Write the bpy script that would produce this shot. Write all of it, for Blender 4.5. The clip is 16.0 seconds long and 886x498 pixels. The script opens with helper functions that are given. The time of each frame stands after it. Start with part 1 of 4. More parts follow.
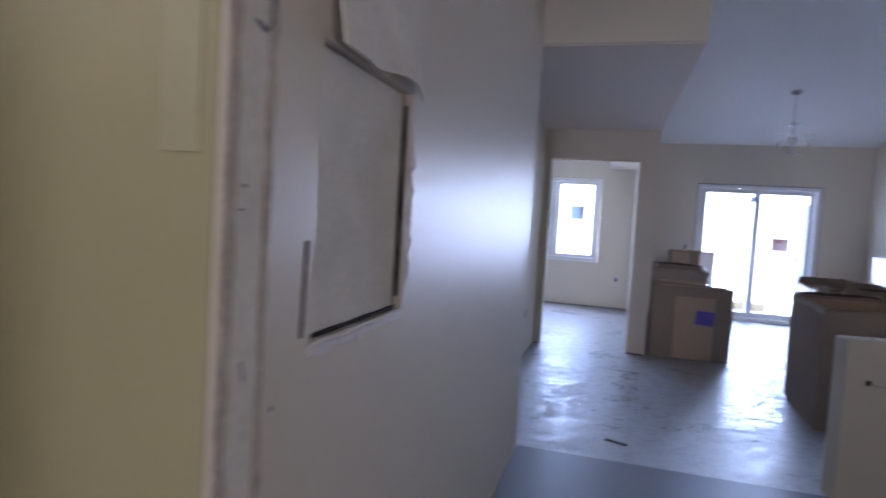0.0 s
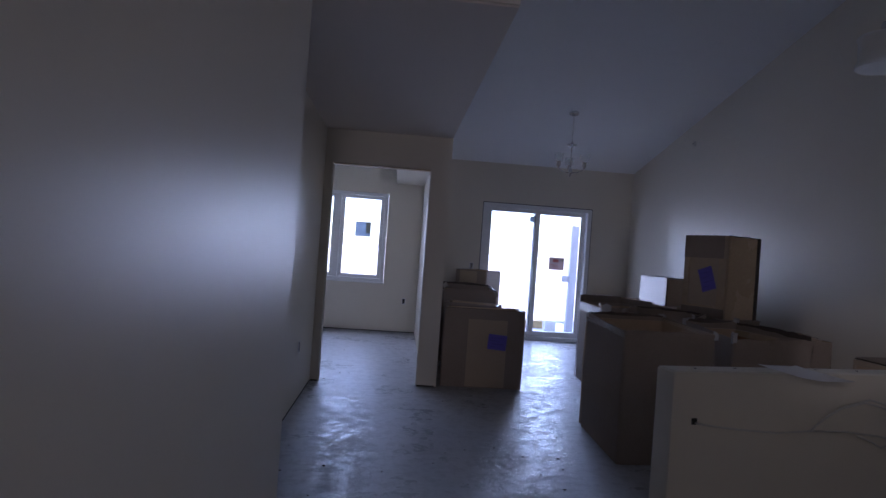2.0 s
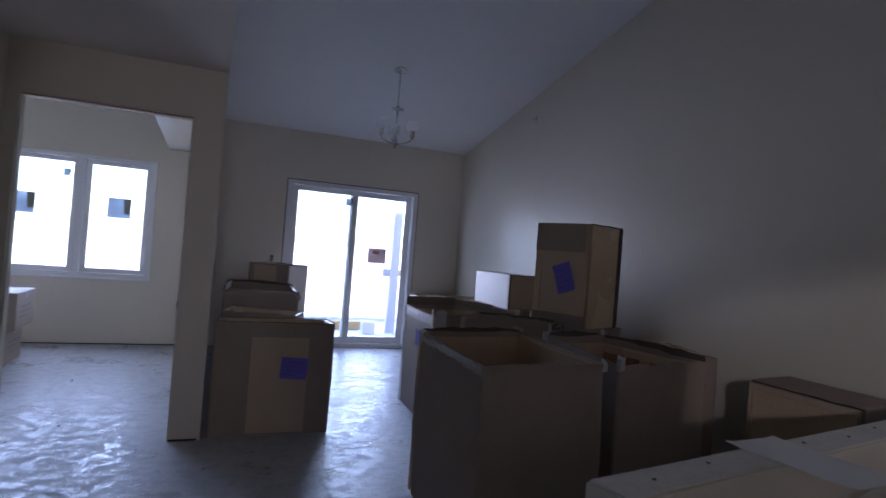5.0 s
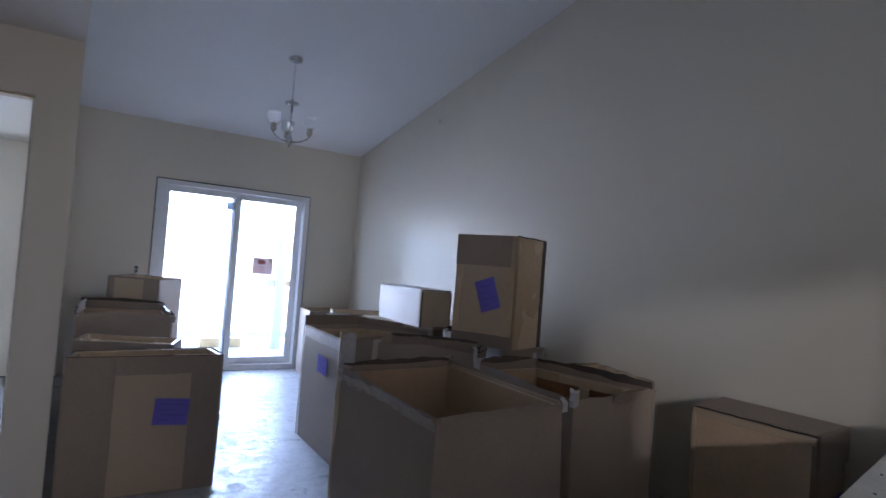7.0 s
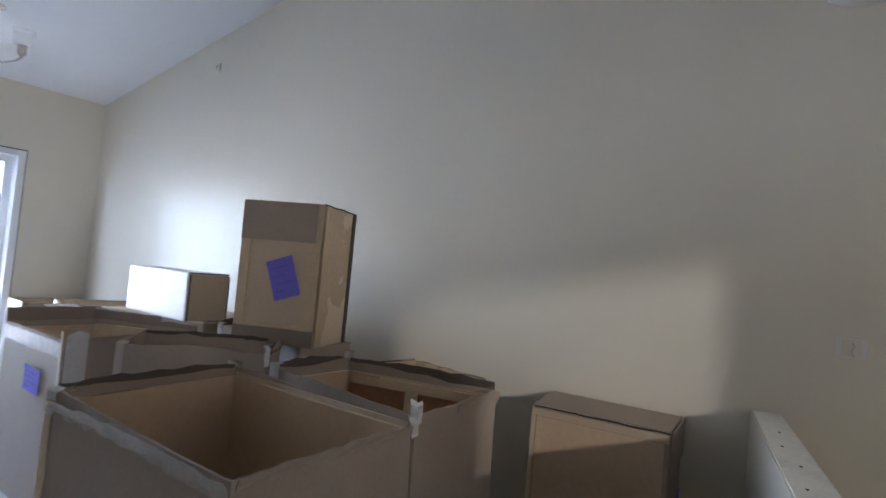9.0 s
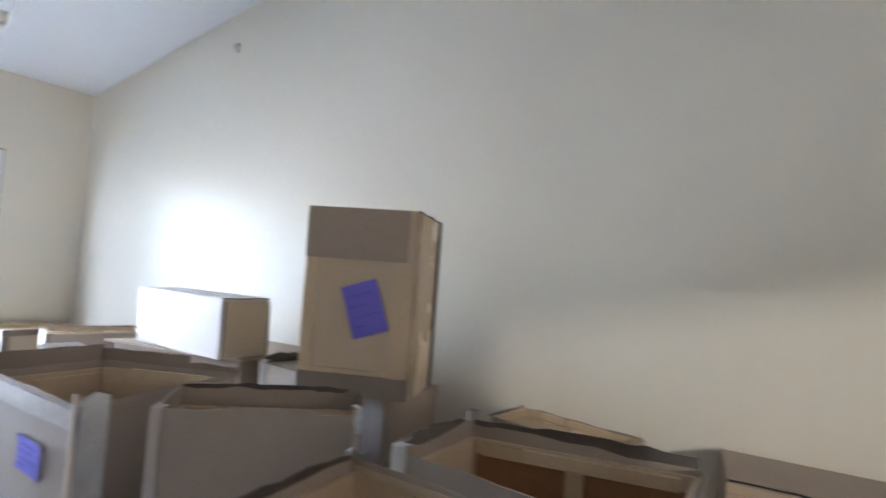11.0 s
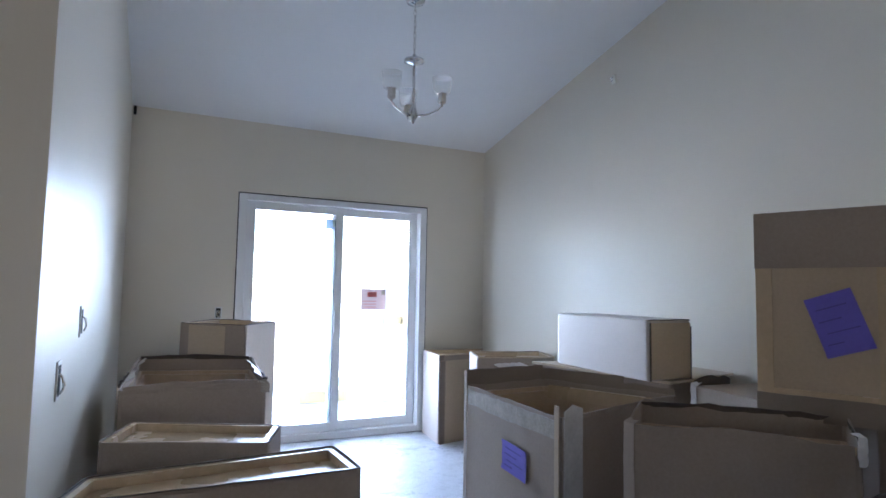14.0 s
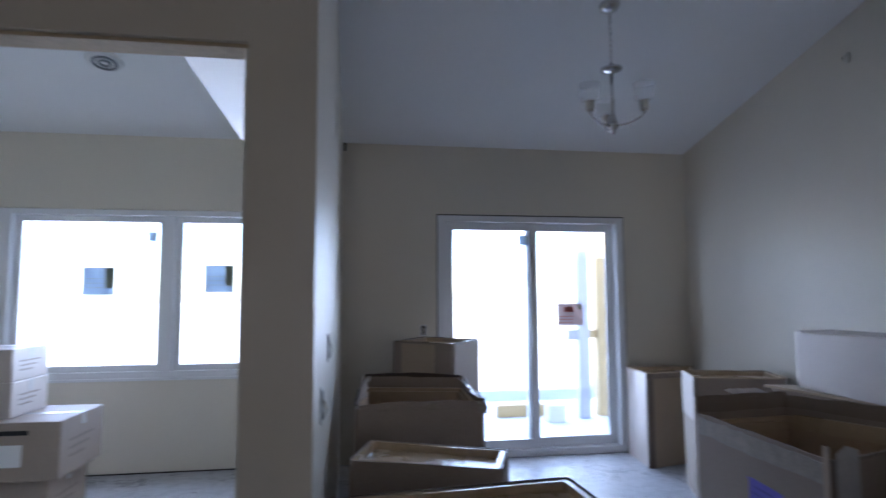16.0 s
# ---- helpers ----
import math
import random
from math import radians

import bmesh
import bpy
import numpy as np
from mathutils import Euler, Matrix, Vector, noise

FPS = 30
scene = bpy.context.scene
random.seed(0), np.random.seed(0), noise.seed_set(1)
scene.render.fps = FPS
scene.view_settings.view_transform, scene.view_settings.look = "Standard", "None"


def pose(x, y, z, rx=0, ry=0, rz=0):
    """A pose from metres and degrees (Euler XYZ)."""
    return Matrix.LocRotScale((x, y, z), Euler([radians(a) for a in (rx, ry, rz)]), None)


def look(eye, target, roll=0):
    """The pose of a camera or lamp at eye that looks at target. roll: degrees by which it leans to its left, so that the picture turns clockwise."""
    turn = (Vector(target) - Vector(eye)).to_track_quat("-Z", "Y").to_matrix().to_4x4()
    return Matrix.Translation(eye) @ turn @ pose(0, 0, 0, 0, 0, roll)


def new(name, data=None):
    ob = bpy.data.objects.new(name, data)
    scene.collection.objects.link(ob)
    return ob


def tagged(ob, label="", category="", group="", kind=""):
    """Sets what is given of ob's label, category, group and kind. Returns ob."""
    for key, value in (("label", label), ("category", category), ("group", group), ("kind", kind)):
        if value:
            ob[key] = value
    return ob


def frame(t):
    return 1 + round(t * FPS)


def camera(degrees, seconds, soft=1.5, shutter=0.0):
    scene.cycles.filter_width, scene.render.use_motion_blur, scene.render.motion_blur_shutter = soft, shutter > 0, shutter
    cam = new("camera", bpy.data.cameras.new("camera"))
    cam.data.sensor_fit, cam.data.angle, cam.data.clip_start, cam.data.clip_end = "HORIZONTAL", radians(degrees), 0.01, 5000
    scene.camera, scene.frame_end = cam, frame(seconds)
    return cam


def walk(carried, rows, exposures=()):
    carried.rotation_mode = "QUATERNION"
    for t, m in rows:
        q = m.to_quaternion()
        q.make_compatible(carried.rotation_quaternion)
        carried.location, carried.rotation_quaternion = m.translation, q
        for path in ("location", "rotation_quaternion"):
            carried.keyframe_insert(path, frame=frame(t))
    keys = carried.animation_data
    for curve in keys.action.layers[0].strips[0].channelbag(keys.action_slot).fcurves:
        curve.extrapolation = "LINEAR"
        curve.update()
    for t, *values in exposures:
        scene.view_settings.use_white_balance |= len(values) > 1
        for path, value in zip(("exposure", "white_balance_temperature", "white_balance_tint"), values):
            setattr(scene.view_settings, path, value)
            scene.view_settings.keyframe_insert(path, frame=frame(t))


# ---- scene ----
cam = camera(74.0, 16.0, shutter=0.5)
PATH = [
    (0, (0.48, 1.481, 1.378), (-0.069, 3.401, 1.266), 3.5),
    (0.5, (0.506, 1.752, 1.369), (0.282, 3.739, 1.325), 3.9),
    (1, (0.532, 1.988, 1.349), (0.507, 3.988, 1.34), 4.1),
    (1.5, (0.492, 2.226, 1.365), (0.599, 4.223, 1.366), 4.2),
    (2, (0.444, 2.48, 1.324), (0.597, 4.474, 1.33), 4.1),
    (2.5, (0.468, 2.755, 1.294), (0.616, 4.749, 1.305), 3.9),
    (3, (0.493, 3.022, 1.3), (0.63, 5.017, 1.316), 3.5),
    (3.5, (0.599, 3.293, 1.373), (0.726, 5.289, 1.387), 3.3),
    (4, (0.722, 3.524, 1.366), (0.962, 5.51, 1.384), 3.4),
    (4.5, (0.836, 3.787, 1.296), (1.403, 5.705, 1.312), 4.1),
    (4.7, (0.855, 3.887, 1.312), (1.507, 5.778, 1.327), 4.3),
    (6.8, (0.848, 4.551, 1.413), (1.907, 6.247, 1.473), 4.6),
    (7, (0.844, 4.584, 1.4), (1.949, 6.25, 1.462), 4.4),
    (7.5, (0.944, 4.779, 1.366), (2.153, 6.371, 1.429), 4.4),
    (8, (1.037, 4.956, 1.353), (2.375, 6.441, 1.425), 4.7),
    (8.5, (1.082, 5.076, 1.341), (2.609, 6.364, 1.42), 5.1),
    (8.7, (1.134, 5.147, 1.322), (2.724, 6.356, 1.413), 5.4),
    (10.8, (1.507, 6.139, 1.385), (3.244, 7.127, 1.47), 4.4),
    (11, (1.473, 6.204, 1.387), (3.16, 7.274, 1.483), 4.2),
    (11.5, (1.385, 6.352, 1.379), (2.856, 7.702, 1.483), 3.1),
    (12, (1.313, 6.414, 1.364), (2.599, 7.941, 1.482), 2.4),
    (12.5, (1.255, 6.441, 1.339), (2.383, 8.088, 1.466), 1.8),
    (13, (1.212, 6.453, 1.34), (2.216, 8.177, 1.473), 1.4),
    (13.5, (1.185, 6.456, 1.333), (2.099, 8.229, 1.475), 1.1),
    (14, (1.165, 6.458, 1.321), (2.029, 8.256, 1.469), 1.0),
    (14.5, (1.14, 6.463, 1.325), (1.966, 8.279, 1.474), 1.0),
    (15, (1.114, 6.48, 1.331), (1.888, 8.318, 1.482), 0.8),
    (15.5, (1.072, 6.522, 1.346), (1.68, 8.42, 1.515), 0.8),
    (16, (1.009, 6.533, 1.385), (1.309, 8.503, 1.558), -0.3),
]
EXPO = [(0.0, 4.95, 5150, 27), (0.5, 4.8, 5150, 27), (1.0, 4.4, 5150, 31), (1.5, 4.0, 5150, 31), (2.0, 3.52, 5150, 31), (2.5, 3.15, 5150, 33), (3.5, 2.72, 5150, 31), (4.0, 2.85, 5150, 31), (4.5, 3.4, 5200, 31),
        (4.8, 3.7, 5250, 29), (6.8, 4.72, 5250, 21), (8.5, 5.5, 5450, 17), (10.8, 6.32, 5700, 14), (12.0, 6.3, 5500, 14), (13.0, 5.88, 5400, 14), (14.5, 5.25, 5350, 16), (15.4, 5.0, 5350, 17), (16.0, 4.25, 5300, 19)]
walk(cam, [(t, look(eye, target, roll)) for t, eye, target, roll in PATH], EXPO)

# ---- world, sun, lamps ----
SUN_ELEV, SUN_AZ = 30.0, 205.0
world = bpy.data.worlds.new("sky")
scene.world = world
world.use_nodes = True
wn = world.node_tree.nodes
sky = wn.new("ShaderNodeTexSky")
sky.sky_type = "NISHITA"
sky.sun_disc = False
sky.sun_elevation, sky.sun_rotation = radians(SUN_ELEV), radians(SUN_AZ)
wn["Background"].inputs[1].default_value = 0.05
world.node_tree.links.new(sky.outputs[0], wn["Background"].inputs[0])


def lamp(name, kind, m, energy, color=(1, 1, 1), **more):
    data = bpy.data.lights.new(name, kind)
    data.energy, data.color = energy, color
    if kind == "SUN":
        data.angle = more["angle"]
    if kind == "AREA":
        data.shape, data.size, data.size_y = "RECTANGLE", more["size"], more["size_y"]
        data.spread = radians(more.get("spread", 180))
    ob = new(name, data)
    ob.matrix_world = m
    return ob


az = radians(SUN_AZ)
toward = Vector((math.sin(az) * math.cos(radians(SUN_ELEV)), math.cos(az) * math.cos(radians(SUN_ELEV)), math.sin(radians(SUN_ELEV))))
lamp("sun", "SUN", look(toward * 50, (0, 0, 0)), 2.2, (1.0, 0.95, 0.88), angle=radians(0.5))
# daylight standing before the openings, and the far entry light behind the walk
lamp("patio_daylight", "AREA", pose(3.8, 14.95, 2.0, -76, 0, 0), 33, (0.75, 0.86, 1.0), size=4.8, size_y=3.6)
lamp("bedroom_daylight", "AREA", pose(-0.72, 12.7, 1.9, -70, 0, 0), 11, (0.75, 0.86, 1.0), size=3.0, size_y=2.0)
lamp("entry_daylight", "AREA", look((-6.2, -6.04, 4.1), (4.157, 6.3, 1.2)), 14, (1.0, 0.90, 0.74), size=0.22, size_y=0.45)
# added fill from behind for the hall surfaces; no window stands there
lamp("entry_fill", "AREA", look((0.42, -6.0, 1.25), (0.45, 4.0, 1.75)), 3.2, (1.0, 0.88, 0.76), size=0.9, size_y=1.9)
# weak yellow fill added to warm the near wall return, not a fixture
lamp("return_fill", "AREA", look((1.8, -0.5, 2.1), (0.0, 2.1, 1.4)), 0.027, (1.0, 0.88, 0.50), size=0.8, size_y=0.8)
# added fill for walls and carton fronts, set in an invented wall opening
lamp("room_fill", "AREA", look((2.5, 2.11, 1.75), (2.0, 7.0, 2.5)), 0.16, (1.0, 0.90, 0.74), size=1.7, size_y=1.1)


# ---- materials ----
def material(name, color, rough=0.6, metal=0.0, var=0.06, scale=4.0, fine=60.0, bump=0.02, tint=None, rough_var=0.08, ior=1.5, spec=0.5):
    m = bpy.data.materials.new(name)
    m.use_nodes = True
    nt = m.node_tree
    n, l = nt.nodes, nt.links
    b = n["Principled BSDF"]
    b.inputs["Metallic"].default_value = metal
    b.inputs["IOR"].default_value = ior
    b.inputs["Specular IOR Level"].default_value = spec
    tc = n.new("ShaderNodeTexCoord")
    big = n.new("ShaderNodeTexNoise")
    big.inputs["Scale"].default_value, big.inputs["Detail"].default_value = scale, 4
    small = n.new("ShaderNodeTexNoise")
    small.inputs["Scale"].default_value, small.inputs["Detail"].default_value = fine, 3
    l.new(tc.outputs["Object"], big.inputs["Vector"])
    l.new(tc.outputs["Object"], small.inputs["Vector"])
    add = n.new("ShaderNodeMath")
    add.operation = "ADD"
    l.new(big.outputs["Fac"], add.inputs[0])
    l.new(small.outputs["Fac"], add.inputs[1])
    half = n.new("ShaderNodeMath")
    half.operation = "MULTIPLY"
    half.inputs[1].default_value = 0.5
    l.new(add.outputs[0], half.inputs[0])
    ramp = n.new("ShaderNodeValToRGB")
    second = tint or color
    ramp.color_ramp.elements[0].position, ramp.color_ramp.elements[1].position = 0.3, 0.7
    ramp.color_ramp.elements[0].color = (*[c * (1 - var) for c in color], 1)
    ramp.color_ramp.elements[1].color = (*[min(1, c * (1 + var)) for c in second], 1)
    l.new(half.outputs[0], ramp.inputs["Fac"])
    l.new(ramp.outputs[0], b.inputs["Base Color"])
    rr = n.new("ShaderNodeMapRange")
    rr.inputs["To Min"].default_value, rr.inputs["To Max"].default_value = max(0.02, rough - rough_var), min(1, rough + rough_var)
    l.new(big.outputs["Fac"], rr.inputs["Value"])
    l.new(rr.outputs[0], b.inputs["Roughness"])
    if bump:
        bp = n.new("ShaderNodeBump")
        bp.inputs["Strength"].default_value, bp.inputs["Distance"].default_value = min(1, bump * 10), 0.002
        l.new(small.outputs["Fac"], bp.inputs["Height"])
        l.new(bp.outputs[0], b.inputs["Normal"])
    return m


WALL = material("wall_paint", (0.715, 0.66, 0.55), 0.38, var=0.02, scale=1.2, fine=220, bump=0.012, rough_var=0.03, spec=0.5)
CEIL = material("ceiling_paint", (0.83, 0.83, 0.82), 0.85, var=0.02, scale=2, fine=180, bump=0.03)
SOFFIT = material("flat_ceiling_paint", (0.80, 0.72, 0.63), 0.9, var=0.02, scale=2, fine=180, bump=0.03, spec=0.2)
TRIMW = material("white_vinyl", (0.80, 0.80, 0.80), 0.35, var=0.02, bump=0)
STUD = material("raw_lumber", (0.55, 0.43, 0.27), 0.75, var=0.15, scale=3, fine=50)
MUD = material("joint_compound", (0.74, 0.71, 0.63), 0.85, var=0.12, scale=9, fine=70, bump=0.05)
CARD = material("cardboard", (0.355, 0.285, 0.225), 0.62, var=0.10, scale=3, fine=90, bump=0.02, spec=0.4)
CARD_DARK = material("cardboard_band", (0.25, 0.20, 0.16), 0.65, var=0.08, scale=3, fine=90, bump=0.02)
CARD_PALE = material("cardboard_pale", (0.53, 0.415, 0.285), 0.5, var=0.08, scale=3, fine=80, bump=0.02)
CARD_WHITE = material("white_carton", (0.54, 0.47, 0.415), 0.4, var=0.04, scale=3, fine=80, bump=0.01)
# torn cardboard, its colour darkened to carry the shade on rims and back flaps
CARD_EDGE = material("torn_shaded_cardboard", (0.105, 0.085, 0.072), 0.85, var=0.2, scale=20, fine=120, bump=0.06)
WOOD = material("maple_ply", (0.60, 0.46, 0.30), 0.27, var=0.10, scale=3, fine=40, bump=0.01)
WOOD_IN = material("cabinet_interior", (0.57, 0.42, 0.28), 0.40, var=0.10, scale=3, fine=40, bump=0.01)
TAPE = material("clear_tape", (0.62, 0.60, 0.58), 0.2, var=0.12, scale=12, fine=60, bump=0.04)
STRAP = material("worn_tape", (0.40, 0.35, 0.29), 0.35, var=0.25, scale=25, fine=90, bump=0.05)
PURPLE = material("purple_paper", (0.19, 0.155, 0.66), 0.75, var=0.06, scale=8, fine=90, bump=0.02)
WOOD_RED = material("stained_panel", (0.34, 0.17, 0.085), 0.4, var=0.15, scale=4, fine=40, bump=0.01)
INK = material("dark_ink", (0.12, 0.10, 0.46), 0.8, bump=0)
PAPER = material("white_paper", (0.78, 0.77, 0.76), 0.7, var=0.03, bump=0.01)
LABELM = material("grey_label", (0.20, 0.21, 0.22), 0.6, var=0.15, scale=12, bump=0)
CHROME = material("brushed_nickel", (0.62, 0.61, 0.60), 0.18, 1.0, var=0.03, bump=0)
PLATE = material("white_plastic", (0.74, 0.73, 0.70), 0.4, var=0.02, bump=0)
DARK = material("dark_gap_and_shade", (0.02, 0.02, 0.02), 0.9, bump=0)
WRAP = material("grey_post_wrap", (0.36, 0.36, 0.41), 0.6, var=0.08, scale=6, fine=40)
DECK = material("deck_lumber", (0.40, 0.30, 0.15), 0.8, var=0.12, scale=4, fine=40)
SLAB = material("patio_concrete", (0.55, 0.54, 0.52), 0.85, var=0.08, scale=3, fine=60)
FIELD = material("dry_field", (0.58, 0.56, 0.50), 0.95, var=0.2, scale=0.3, fine=5)
CABLE = material("white_cable", (0.62, 0.60, 0.55), 0.45, bump=0)


def floor_material():
    """Bare concrete: cloudy tone, worn glossy patches, fine scratches."""
    m = material("concrete_floor", (0.47, 0.475, 0.49), 0.32, var=0.12, scale=2.2, fine=34, bump=0.02, rough_var=0.26)
    n, l = m.node_tree.nodes, m.node_tree.links
    b = n["Principled BSDF"]
    tc = n["Texture Coordinate"]
    total = None
    for k, (turn, stretch) in enumerate(((0.35, 40), (-0.9, 34), (1.7, 46), (2.6, 38))):
        mp = n.new("ShaderNodeMapping")
        mp.inputs["Rotation"].default_value = (0, 0, turn)
        mp.inputs["Scale"].default_value = (2.6, stretch, 1)
        mp.inputs["Location"].default_value = (k * 3.7, k * 1.3, 0)
        l.new(tc.outputs["Object"], mp.inputs[0])
        nz = n.new("ShaderNodeTexNoise")
        nz.inputs["Scale"].default_value, nz.inputs["Detail"].default_value, nz.inputs["Distortion"].default_value = 1.0, 2, 0.6
        l.new(mp.outputs[0], nz.inputs["Vector"])
        mr = n.new("ShaderNodeMapRange")
        mr.inputs["From Min"].default_value, mr.inputs["From Max"].default_value = 0.70, 0.73
        l.new(nz.outputs["Fac"], mr.inputs["Value"])
        if total is None:
            total = mr.outputs[0]
        else:
            mx = n.new("ShaderNodeMath")
            mx.operation = "MAXIMUM"
            l.new(total, mx.inputs[0])
            l.new(mr.outputs[0], mx.inputs[1])
            total = mx.outputs[0]
    blot = n.new("ShaderNodeTexNoise")
    blot.inputs["Scale"].default_value, blot.inputs["Detail"].default_value, blot.inputs["Roughness"].default_value = 11.0, 8, 0.75
    l.new(tc.outputs["Object"], blot.inputs["Vector"])
    br = n.new("ShaderNodeMapRange")
    br.inputs["From Min"].default_value, br.inputs["From Max"].default_value = 0.48, 0.58
    l.new(blot.outputs["Fac"], br.inputs["Value"])
    half = n.new("ShaderNodeMath")
    half.operation = "MULTIPLY"
    half.inputs[1].default_value = 0.8
    l.new(br.outputs[0], half.inputs[0])
    both = n.new("ShaderNodeMath")
    both.operation = "MAXIMUM"
    l.new(total, both.inputs[0])
    l.new(half.outputs[0], both.inputs[1])
    old = b.inputs["Roughness"].links[0].from_socket
    add = n.new("ShaderNodeMath")
    add.operation = "MULTIPLY_ADD"
    l.new(both.outputs[0], add.inputs[0])
    add.inputs[1].default_value = 0.30
    l.new(old, add.inputs[2])
    l.new(add.outputs[0], b.inputs["Roughness"])
    col = b.inputs["Base Color"].links[0].from_socket
    mix = n.new("ShaderNodeMix")
    mix.data_type = "RGBA"
    sc = n.new("ShaderNodeMath")
    sc.operation = "MULTIPLY"
    sc.inputs[1].default_value = 0.34
    l.new(both.outputs[0], sc.inputs[0])
    l.new(sc.outputs[0], mix.inputs["Factor"])
    l.new(col, mix.inputs["A"])
    mix.inputs["B"].default_value = (0.31, 0.31, 0.32, 1)
    l.new(mix.outputs["Result"], b.inputs["Base Color"])
    bp = n.new("ShaderNodeBump")
    bp.inputs["Strength"].default_value, bp.inputs["Distance"].default_value = 0.6, 0.0022
    bp.invert = True
    l.new(both.outputs[0], bp.inputs["Height"])
    l.new(b.inputs["Normal"].links[0].from_socket, bp.inputs["Normal"])
    l.new(bp.outputs[0], b.inputs["Normal"])
    return m


CONCRETE = floor_material()
MEMBRANE = material("floor_sheet", (0.17, 0.17, 0.20), 0.45, var=0.08, scale=2, fine=60, bump=0.02)


def glass(name, color=(1, 1, 1), rough=0.0, clear=0.92):
    m = bpy.data.materials.new(name)
    m.use_nodes = True
    nt = m.node_tree
    n, l = nt.nodes, nt.links
    out = n["Material Output"]
    n.remove(n["Principled BSDF"])
    tr, gl, mx = n.new("ShaderNodeBsdfTransparent"), n.new("ShaderNodeBsdfGlossy"), n.new("ShaderNodeMixShader")
    tr.inputs[0].default_value = (*[c * clear for c in color], 1)
    gl.inputs["Roughness"].default_value = rough
    fr = n.new("ShaderNodeFresnel")
    fr.inputs[0].default_value = 1.45
    l.new(fr.outputs[0], mx.inputs[0])
    l.new(tr.outputs[0], mx.inputs[1])
    l.new(gl.outputs[0], mx.inputs[2])
    l.new(mx.outputs[0], out.inputs[0])
    return m


PANE = glass("window_glass")


def frosted(name, solid):
    """Thin frosted glass of a lamp shade."""
    m = bpy.data.materials.new(name)
    m.use_nodes = True
    n, l = m.node_tree.nodes, m.node_tree.links
    b = n["Principled BSDF"]
    b.inputs["Base Color"].default_value = (0.82, 0.81, 0.78, 1)
    b.inputs["Roughness"].default_value = 0.25
    tl, half = n.new("ShaderNodeBsdfTranslucent"), n.new("ShaderNodeMixShader")
    tl.inputs[0].default_value = (0.92, 0.91, 0.88, 1)
    half.inputs[0].default_value = 0.6
    l.new(b.outputs[0], half.inputs[1])
    l.new(tl.outputs[0], half.inputs[2])
    tr, mx = n.new("ShaderNodeBsdfTransparent"), n.new("ShaderNodeMixShader")
    mx.inputs[0].default_value = solid
    l.new(tr.outputs[0], mx.inputs[1])
    l.new(half.outputs[0], mx.inputs[2])
    l.new(mx.outputs[0], n["Material Output"].inputs[0])
    return m


SHADE = frosted("shade_glass", 0.15)
RIBBED = frosted("ribbed_glass", 0.80)


def thin_paper(name, color, clear=0.14):
    """Paper on a pane, lit from behind."""
    m = material(name, color, 0.7, var=0.10, scale=14, fine=60, bump=0)
    n, l = m.node_tree.nodes, m.node_tree.links
    tl, mx = n.new("ShaderNodeBsdfTranslucent"), n.new("ShaderNodeMixShader")
    tl.inputs[0].default_value = (*color, 1)
    mx.inputs[0].default_value = 0.5
    l.new(n["Principled BSDF"].outputs[0], mx.inputs[1])
    l.new(tl.outputs[0], mx.inputs[2])
    tr, top = n.new("ShaderNodeBsdfTransparent"), n.new("ShaderNodeMixShader")
    tr.inputs[0].default_value = (*color, 1)
    top.inputs[0].default_value = clear
    l.new(mx.outputs[0], top.inputs[1])
    l.new(tr.outputs[0], top.inputs[2])
    l.new(top.outputs[0], n["Material Output"].inputs[0])
    return m


STICK_P, STICK_W, STICK_G, STICK_R = thin_paper("sticker_tan", (0.36, 0.36, 0.26), 0.03), thin_paper("sticker_white", (0.50, 0.42, 0.40), 0.05), thin_paper("sticker_grey", (0.40, 0.45, 0.50), 0.17), thin_paper("sticker_red", (0.46, 0.16, 0.14), 0.05)


# ---- mesh helpers ----
def finish(name, bm, mat, parent=None, label="", smooth=False):
    bmesh.ops.recalc_face_normals(bm, faces=bm.faces)
    me = bpy.data.meshes.new(name)
    bm.to_mesh(me)
    bm.free()
    mats = mat if isinstance(mat, (list, tuple)) else [mat]
    for k in mats:
        me.materials.append(k)
    if smooth:
        for p in me.polygons:
            p.use_smooth = True
    ob = new(name, me)
    if parent:
        ob.parent = parent
    if label:
        ob["label"] = label
    return ob


part = finish


def add_box(bm, x0, x1, y0, y1, z0, z1, bevel=0.0, m=None, mat=0):
    r = bmesh.ops.create_cube(bm, size=1)
    vs = r["verts"]
    for v in vs:
        v.co = Vector((x0 + (v.co.x + 0.5) * (x1 - x0), y0 + (v.co.y + 0.5) * (y1 - y0), z0 + (v.co.z + 0.5) * (z1 - z0)))
    faces = {f for v in vs for f in v.link_faces}
    for f in faces:
        f.material_index = mat
    if bevel:
        edges = list({e for v in vs for e in v.link_edges})
        r2 = bmesh.ops.bevel(bm, geom=edges, offset=bevel, segments=2, affect="EDGES", profile=0.5)
        vs = list({v for f in r2["faces"] for v in f.verts} | {v for v in vs if v.is_valid})
        for f in r2["faces"]:
            f.material_index = mat
    if m is not None:
        bmesh.ops.transform(bm, matrix=m, verts=vs)
    return vs


def box_part(name, dims, mat, parent=None, label="", bevel=0.0, m=None):
    bm = bmesh.new()
    add_box(bm, *dims, bevel=bevel, m=m)
    return finish(name, bm, mat, parent, label)


